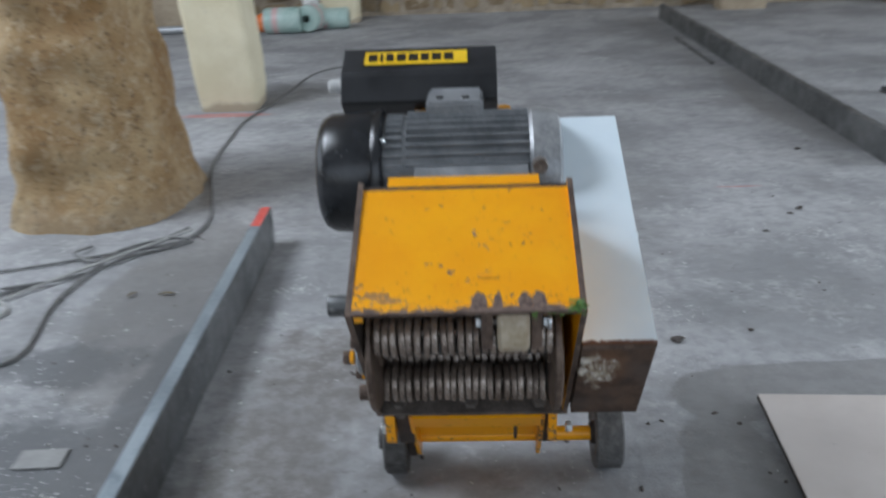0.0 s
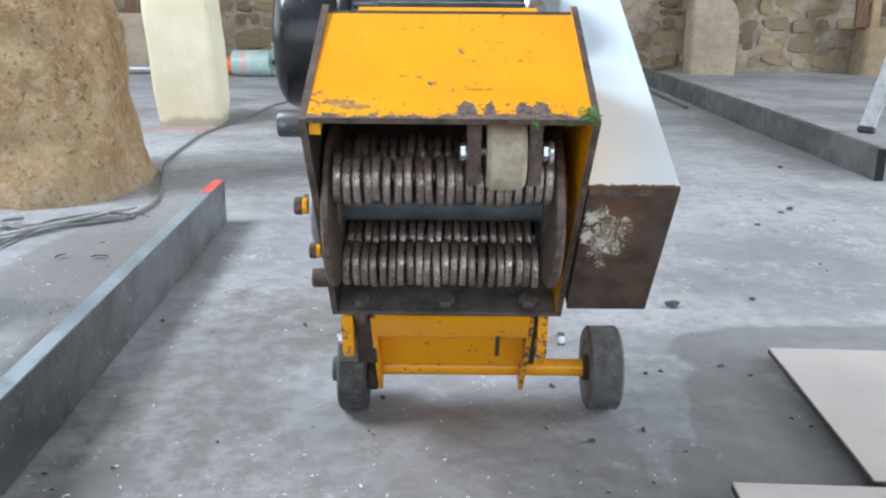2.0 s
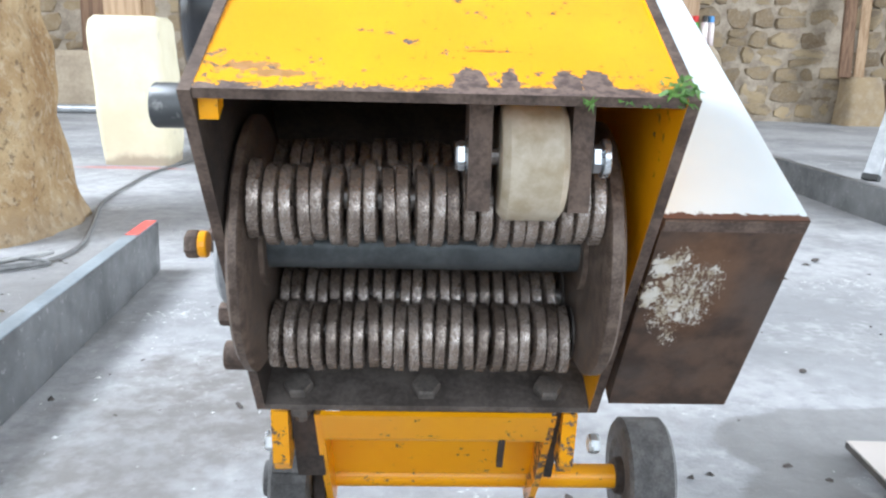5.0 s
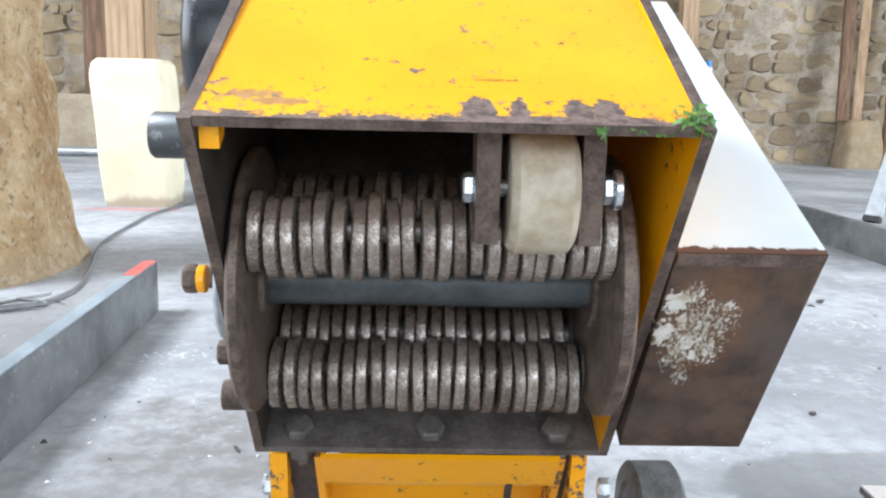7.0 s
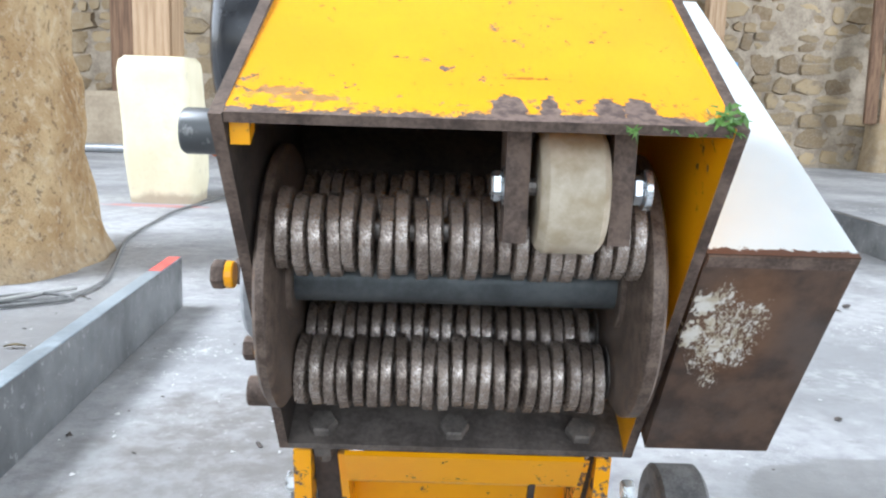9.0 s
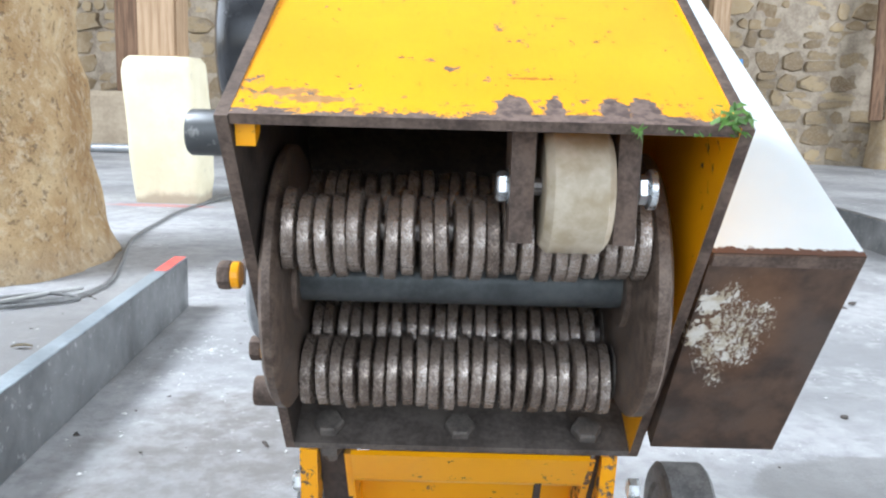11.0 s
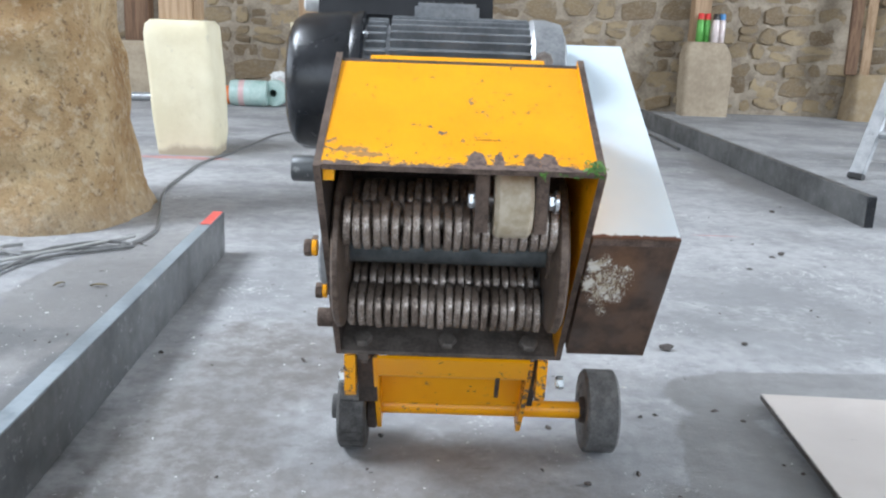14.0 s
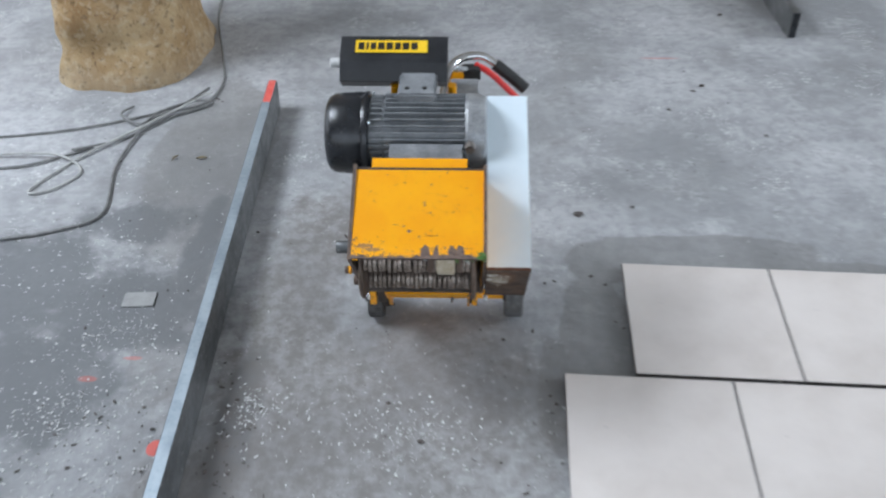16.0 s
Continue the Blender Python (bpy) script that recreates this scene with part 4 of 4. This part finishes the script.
# Dark plates added to stand for the gaps beside the lugs.
for x0, x1 in ((-0.150, -0.122), (0.104, 0.112)):
    part("lug_backing", sheet([(0.250, 0.206), (0.285, 0.206), (0.330, 0.120), (0.300, 0.112)], x0, x1, 0.001), M["rust_and_shade"], mc, "dark plate filling the gap beside the lug")
for x0, x1 in ((-0.167, -0.151), (0.110, 0.124)):
    part("lug", sheet([(0.240, 0.208), (0.275, 0.208), (0.285, 0.150), (0.262, 0.138), (0.250, 0.150)], x0, x1, 0.001), M["paint_chipped"], mc, "chipped yellow lug")
for x in (-0.176, 0.140):
    part("bolt", hexhead(min(x, x + 0.011), max(x, x + 0.011), 0.262, 0.168, 0.010), M["zinc"], mc, "zinc bolt head")
part("strap", sheet([(0.243, 0.204), (0.250, 0.204), (0.284, 0.138), (0.277, 0.134)], 0.052, 0.058, 0.0006), M["rust_and_shade"], mc, "dark steel strap")
smooth(part("washer", rod(0.068, 0.092, 0.246, 0.206, 0.010, 18), M["steel"], mc))
# Dark filler added under the housing to close the gap with a shaded tone.
part("body_underside", sheet([tuple(C + BACK * 0.03 + Vector((0.008, -0.012))), tuple(C + BACK * 0.2), (0.46, 0.22), (0.42, 0.10), (0.386, 0.10), (0.34, 0.165)], -0.11, 0.09, 0.002), M["rust_and_shade"], mc)


def wheel(x0, x1, y, z, r, tyre, ribs=0):
    w = part("wheel", lathe([(x0 + 0.004, r * 0.60), (x0, r * 0.66), (x0, r * 0.93), (x0 + 0.004, r), (x1 - 0.004, r), (x1, r * 0.93), (x1, r * 0.66), (x1 - 0.004, r * 0.60)], (0, y, z), 40), tyre, mc, "dusty solid rubber wheel")
    smooth(w)
    smooth(part("hub", lathe([(x0 + 0.006, r * 0.60), (x0 + 0.008, r * 0.34), (x0 - 0.004, r * 0.30), (x0 - 0.006, 0.012), (x1 + 0.006, 0.012), (x1 + 0.004, r * 0.30), (x1 - 0.008, r * 0.34), (x1 - 0.006, r * 0.60)], (0, y, z), 28), M["rust_and_shade"], w, "dark steel hub"))
    for k in range(ribs):
        m = Matrix.Translation((0, y, z)) @ Matrix.Rotation(2 * math.pi * k / ribs, 4, "X")
        part("tread_rib", box(x0 + 0.004, -0.005, r - 0.004, x1 - 0.004, 0.005, r + 0.0012, 0.001, m), tyre, w)
    return w


wheel(0.205, 0.257, 0.394, 0.067, 0.067, M["rubber"])
wheel(-0.187, -0.142, 0.384, 0.065, 0.064, M["rubber_dark"], 20)
smooth(part("wheel_cap", rod(-0.199, -0.186, 0.384, 0.065, 0.020, 18), M["rubber"], mc))
part("wheel_washer", rod(-0.141, -0.128, 0.386, 0.066, 0.035, 24), M["rust_and_shade"], mc)

# electric motor lying across, behind the top plate
MY, MZ = 0.440, 0.577
fan = part("fan_cover", lathe([(-0.266, 0.060), (-0.268, 0.083), (-0.262, 0.094), (-0.248, 0.102), (-0.182, 0.107), (-0.175, 0.1045), (-0.168, 0.108), (-0.160, 0.108), (-0.157, 0.102)], (0, MY, MZ), 56), M["black_paint"], mc, "glossy black fan cover")
smooth(fan, 35)
smooth(part("vent", lathe([(-0.2705, 0.012), (-0.2705, 0.05), (-0.267, 0.055)], (0, MY, MZ), 28), M["black_plastic"], fan, "black vent centre"))
for k in range(4):
    a = math.radians(45 + 90 * k)
    part("screw", rod(-0.156, -0.150, MY + 0.106 * math.cos(a), MZ + 0.106 * math.sin(a), 0.005, 8), M["zinc"], fan)
motor = part("motor_body", lathe([(-0.158, 0.088), (0.094, 0.088)], (0, MY, MZ), 40), M["motor_grey"], mc, "grey ribbed electric motor")
smooth(motor)


def ribs(x0, x1, count, r0, r1, first, last, thick):
    for k in range(count):
        a = math.radians(first + (last - first) * k / (count - 1))
        m = Matrix.Translation((0, MY, MZ)) @ Matrix.Rotation(a, 4, "X")
        part("fin", box(x0, -thick / 2, r0, x1, thick / 2, r1, 0.0008, m), M["motor_grey"], motor)


ribs(-0.118, 0.086, 26, 0.084, 0.103, -115, 125, 0.0035)
ribs(-0.153, -0.124, 26, 0.084, 0.099, -115, 125, 0.0045)
smooth(part("end_flange", lathe([(0.086, 0.100), (0.092, 0.104), (0.112, 0.104), (0.135, 0.098), (0.1405, 0.085)], (0, MY, MZ), 48), M["motor_light"], mc, "pale alloy end flange"), 30)
part("flange_bolt", lathe([(-0.012, 0.012), (0.0, 0.014), (0.012, 0.012)], (0.098, 0.300, 0.624), 8, "y"), M["steel"], mc)
part("motor_mount", sheet(strip([(0.206, 0.604), (0.246, 0.6215), (0.252, 0.611)], 0.005), -0.135, 0.092, 0.001), M["paint"], mc, "yellow motor mounting flange")
part("mount_foot", sheet([(0.26, 0.60), (0.32, 0.62), (0.34, 0.56), (0.28, 0.55)], -0.10, 0.08, 0.002), M["motor_grey"], mc)
part("mount_base", sheet([(0.212, 0.60), (0.52, 0.47), (0.55, 0.40), (0.42, 0.35), (0.24, 0.55)], -0.12, 0.10, 0.003), M["rust_and_shade"], mc)
part("terminal_box", box(-0.085, 0.425, 0.664, 0.012, 0.55, 0.700, 0.005, None), M["motor_grey"], mc, "grey motor terminal box")
for x in (-0.062, -0.018):
    part("screw", lathe([(0.698, 0.006), (0.703, 0.006)], (x, 0.455, 0), 8, "z"), M["black_plastic"], mc)

# black cover with the hire firm's plate, handle
cover = part("front_cover", sheet([(0.534, 0.675), (0.528, 0.682), (0.551, 0.723), (0.560, 0.730), (0.630, 0.758), (0.641, 0.754), (0.645, 0.71), (0.645, 0.65), (0.568, 0.645)], -0.243, 0.038, 0.003), M["black_cover"], mc, "black folded sheet-metal cover")
slope = math.atan2(0.030, 0.073)
m = Matrix.Translation((0, 0.558, 0.7292)) @ Matrix.Rotation(slope, 4, "X")
plate = part("sticker", box(-0.203, 0.021, 0.0010, -0.015, 0.062, 0.0022, 0.0, m), M["logo_yellow"], cover, "yellow sticker with dark bars")
x = -0.196
for w in (0.020, 0.010, 0.018, 0.021, 0.021, 0.019, 0.021, 0.021):
    part("bar", box(x, 0.030, 0.0022, x + w - 0.004, 0.054, 0.003, 0.0, m), M["logo_black"], plate)
    x += w + 0.0012
part("sticker_edge", box(-0.206, 0.018, 0.0004, -0.012, 0.065, 0.0012, 0.0, m), M["logo_black"], cover)
smooth(part("cable_gland", lathe([(-0.275, 0.010), (-0.272, 0.013), (-0.243, 0.013)], (0, 0.60, 0.697), 16), M["crumb_white"], mc, "pale cable gland"))
# Handle parts pushed back along the sight line to fit the camera's view.
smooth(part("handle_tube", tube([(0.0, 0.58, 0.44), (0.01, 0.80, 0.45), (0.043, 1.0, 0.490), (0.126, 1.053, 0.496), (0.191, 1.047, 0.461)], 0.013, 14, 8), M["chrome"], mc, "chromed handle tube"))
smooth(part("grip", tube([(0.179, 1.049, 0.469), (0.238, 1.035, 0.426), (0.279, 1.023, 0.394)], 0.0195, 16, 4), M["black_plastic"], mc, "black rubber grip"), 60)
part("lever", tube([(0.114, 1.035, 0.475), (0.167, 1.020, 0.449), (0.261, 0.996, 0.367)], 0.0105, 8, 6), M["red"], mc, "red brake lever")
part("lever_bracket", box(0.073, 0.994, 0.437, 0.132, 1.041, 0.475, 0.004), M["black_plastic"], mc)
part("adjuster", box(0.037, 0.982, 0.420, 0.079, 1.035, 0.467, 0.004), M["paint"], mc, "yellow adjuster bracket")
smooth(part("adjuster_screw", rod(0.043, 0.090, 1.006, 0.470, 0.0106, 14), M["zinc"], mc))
part("tail_plate", sheet([(0.50, 0.60), (0.66, 0.62), (0.66, 0.60), (0.50, 0.58)], 0.045, 0.12, 0.001), M["motor_light"], mc)
for x in (-0.10, 0.05):
    smooth(part("stay", tube([(x, 0.55, 0.66), (x, 0.60, 0.40), (x, 0.68, 0.15), (x, 0.72, 0.012)], 0.012, 12, 4), M["paint"], mc, "yellow tubular stay"))

# grass caught on the corner
grass = thing("grass_tuft", 0.128, 0.0, 0.518, "small tuft of green grass caught on the plate's corner", "grass")
rng = random.Random(21)
bm = bmesh.new()
for k in range(46):
    c = Vector((rng.gauss(0.126, 0.0045), rng.gauss(0.006, 0.005), 0.519 + rng.uniform(-0.004, 0.010)))
    a, l, w = rng.uniform(0, 6.28), rng.uniform(0.004, 0.012), rng.uniform(0.0008, 0.0018)
    d = Vector((math.cos(a), math.sin(a) * 0.7, rng.uniform(-0.7, 0.5))).normalized()
    s = d.orthogonal().normalized() * w
    p = c + d * l
    q = p + (d + Vector((0, 0, -0.6))).normalized() * l * 0.5
    v = [bm.verts.new(t) for t in (c - s, c + s, p + s * 0.9, p - s * 0.9, q)]
    bm.faces.new(v[:4])
    bm.faces.new((v[3], v[2], v[4]))
part("tuft", bm, M["grass"], grass)
bm = bmesh.new()
for cx, n_, sp in ((0.070, 9, 0.003), (0.098, 5, 0.005)):
    for k in range(n_):
        c = Vector((cx + rng.gauss(0, sp), -0.003 + rng.uniform(-0.002, 0.003), 0.514 + rng.uniform(-0.003, 0.002)))
        a, l = rng.uniform(0, 6.28), rng.uniform(0.003, 0.007)
        d = Vector((math.cos(a), 0.2 * math.sin(a), math.sin(a))).normalized()
        s = d.orthogonal().normalized() * 0.0014
        v = [bm.verts.new(t) for t in (c - s, c + s, c + d * l)]
        bm.faces.new(v)
part("stray_tuft", bm, M["grass"], grass)

# ---- small things on the floor ----
def crumbs(name, count, material, seed, spots, size, label):
    rng = random.Random(seed)
    bm = bmesh.new()
    for k in range(count):
        cx, cy, sx, sy = spots[k % len(spots)]
        x, y, s = rng.gauss(cx, sx), rng.gauss(cy, sy), rng.uniform(*size) * rng.choice((0.6, 1.0, 1.0, 1.6))
        if -0.67 < x + 0.038 * y < -0.58 and y < 1.7:
            continue
        turned, length = rng.uniform(0, math.pi), rng.choice((1.0, 1.2, 1.5, 1.8))
        ct, st = math.cos(turned), math.sin(turned)
        vs = []
        for i in range(6):
            a = i * math.pi / 3 + rng.uniform(-0.4, 0.4)
            q = s * rng.uniform(0.5, 1.0)
            u, v = q * math.cos(a) * length, q * math.sin(a) / length
            vs.append(bm.verts.new((x + u * ct - v * st, y + u * st + v * ct, 0.0)))
        topv = bm.verts.new((x + rng.uniform(-0.3, 0.3) * s, y + rng.uniform(-0.3, 0.3) * s, s * rng.uniform(0.3, 0.7)))
        for i in range(6):
            bm.faces.new((vs[i], vs[(i + 1) % 6], topv))
    return tagged(link(name, bm, material), label, "debris", kind="stuff")


crumbs("plaster_crumbs", 2600, M["crumb_white"], 31, [(0.0, -0.15, 0.35, 0.25), (-1.0, 0.2, 0.25, 0.35), (-0.95, 0.9, 0.3, 0.3), (0.5, 1.6, 0.9, 0.8), (-0.9, -0.05, 0.2, 0.3), (-0.95, 0.1, 0.18, 0.25), (-0.1, -0.1, 0.25, 0.2), (-0.97, -0.03, 0.07, 0.06), (-0.88, 0.27, 0.09, 0.05), (-0.47, 0.0, 0.035, 0.05), (-1.15, 0.6, 0.15, 0.14), (-0.9, -0.2, 0.12, 0.1), (-0.08, -0.06, 0.10, 0.06)], (0.0009, 0.0038), "scattered white plaster crumbs on the concrete")
crumbs("dark_crumbs", 420, M["crumb_dark"], 32, [(0.1, 0.0, 0.35, 0.35), (0.7, 1.3, 0.6, 0.7), (-0.9, 0.8, 0.4, 0.5), (1.2, 3.0, 1.0, 1.3), (-0.85, -0.12, 0.12, 0.12), (-0.52, -0.15, 0.05, 0.15)], (0.002, 0.006), "dark crumbs and grit on the concrete")
for x, y, s in ((0.47, 0.87, 0.016), (1.07, 1.79, 0.011), (0.66, 0.92, 0.007), (-0.02, -0.10, 0.009), (0.20, 0.27, 0.006), (1.3, 2.5, 0.010)):
    bm = bmesh.new()
    bmesh.ops.create_icosphere(bm, subdivisions=2, radius=s)
    for v in bm.verts:
        v.co = Vector((x, y, s * 0.4)) + Vector((v.co.x, v.co.y * 0.7, v.co.z * 0.45)) * (1 + 0.6 * noise.noise(v.co * 80 + Vector((x, y, 0))))
    tagged(link("pebble", bm, M["crumb_dark"]), "small dark pebble on the concrete floor", "pebble", "pebbles on the floor")


def dry_leaf(x, y, yaw, length):
    bm = bmesh.new()
    rows = []
    for i in range(6):
        t = i / 5
        w = length * 0.16 * math.sin(math.pi * min(t + 0.04, 0.98))
        h = 0.001 + 0.003 * math.sin(3 * t)
        rows.append([bm.verts.new((length * (t - 0.5), s * w, h + abs(s) * 0.003)) for s in (-1, 0, 1)])
    for a, b in zip(rows, rows[1:]):
        for k in range(2):
            bm.faces.new((a[k], a[k + 1], b[k + 1], b[k]))
    bmesh.ops.solidify(bm, geom=bm.faces, thickness=0.0008)
    bm.transform(pose(x, y, 0.001, 0, 0, yaw))
    return tagged(link("dry_leaf", bm, M["leaf"]), "small dry brown leaf on the concrete floor", "leaf", "leaves on the floor")


dry_leaf(-0.89, 1.2, 10, 0.042)
dry_leaf(-0.99, 1.2, 65, 0.035)
# Thin slab added to stand for a pale patch of the floor.
tagged(link("board_offcut", box(-0.048, -0.032, 0, 0.048, 0.032, 0.004, 0.001, pose(-0.89, 0.42, 0, 0, 0, 4)), M["pale_patch"]), "thin grey slab standing for a pale patch of the floor", "offcut")

# ---- stones of the back wall ----
rng = random.Random(3)
shapes = []
for k in range(14):
    r2 = random.Random(100 + k)
    bm = bmesh.new()
    n_ = r2.choice((6, 7, 8, 9))
    ring0, ring1 = [], []
    for i in range(n_):
        a = 2 * math.pi * (i + r2.uniform(-0.22, 0.22)) / n_
        c, s = math.cos(a), math.sin(a)
        q = 1 / max(abs(c), abs(s)) ** 0.72 * r2.uniform(0.78, 1.02) * 0.5
        ring0.append(bm.verts.new((q * c, 0, q * s)))
        ring1.append(bm.verts.new((q * c * r2.uniform(0.82, 0.92), -0.7 - r2.uniform(0, 0.3), q * s * r2.uniform(0.80, 0.90))))
    mid = bm.verts.new((r2.uniform(-0.1, 0.1), -1.0, r2.uniform(-0.1, 0.1)))
    for i in range(n_):
        j = (i + 1) % n_
        bm.faces.new((ring0[i], ring0[j], ring1[j], ring1[i]))
        bm.faces.new((ring1[i], ring1[j], mid))
    bmesh.ops.recalc_face_normals(bm, faces=bm.faces)
    me = bpy.data.meshes.new("wall_stone")
    bm.to_mesh(me)
    bm.free()
    me.materials.append(M["stone"])
    me.polygons.foreach_set("use_smooth", [True] * len(me.polygons))
    me.set_sharp_from_angle(angle=radians(50))
    shapes.append(me)
rest_v, rest_f, near = [], [], 0
z = 0.03
while z < 2.4:
    h = rng.choice((0.09, 0.12, 0.15, 0.19, 0.24))
    x = -6.0 + rng.uniform(0, 0.3)
    while x < 6.5:
        w = h * rng.uniform(0.75, 2.4)
        cx, cz = x + w / 2, z + h / 2 + rng.uniform(-0.02, 0.02)
        pieces = [(cx, cz, w, h)]
        if h > 0.14 and rng.random() < 0.3:
            pieces = [(cx, z + h * 0.27, w, h * 0.5), (cx, z + h * 0.77, w, h * 0.5)]
        for px, pz, pw, ph in pieces:
            m = Matrix.LocRotScale((px, 7.325, pz), Euler((0, rng.uniform(-0.16, 0.16), 0)), (pw * 1.10, rng.uniform(0.020, 0.050), ph * 1.16))
            me = rng.choice(shapes)
            if -2.6 < px < 4.3 and 0.1 < pz < 1.15 and near < 300 and not (-1.6 < px < 0.4 and rng.random() < 0.5):
                ob = new("wall_stone", me)
                ob.parent = WALL
                ob.matrix_basis = m
                near += 1
            else:
                base = len(rest_v)
                rest_v += [tuple(m @ v.co) for v in me.vertices]
                rest_f += [tuple(base + i for i in f.vertices) for f in me.polygons]
        x += w + 0.010
    z += h + 0.008
me = bpy.data.meshes.new("wall_stones")
me.from_pydata(rest_v, [], rest_f)
me.materials.append(M["stone_rest"])
me.polygons.foreach_set("use_smooth", [True] * len(me.polygons))
me.set_sharp_from_angle(angle=radians(50))
ob = new("wall_stones", me)
ob.parent = WALL
tagged(ob, kind="stuff")

# lime and earth pointing that laps over the edges of the stones
bm = bmesh.new()
bmesh.ops.create_grid(bm, x_segments=420, y_segments=80, size=1)
for v in bm.verts:
    x, h = 0.25 + v.co.x * 6.4, 1.2 + v.co.y * 1.21
    swell = 0.026 * noise.noise(Vector((x * 2.1, h * 2.1, 4.0))) + 0.020 * noise.noise(Vector((x * 7.0, h * 7.0, 9.0))) + 0.008 * noise.noise(Vector((x * 19.0, h * 19.0, 2.0)))
    v.co = Vector((x, 7.318 - 0.013 + swell, h))
smooth(part("pointing", bm, M["mortar"], WALL, "crumbling lime and earth pointing"), 60)
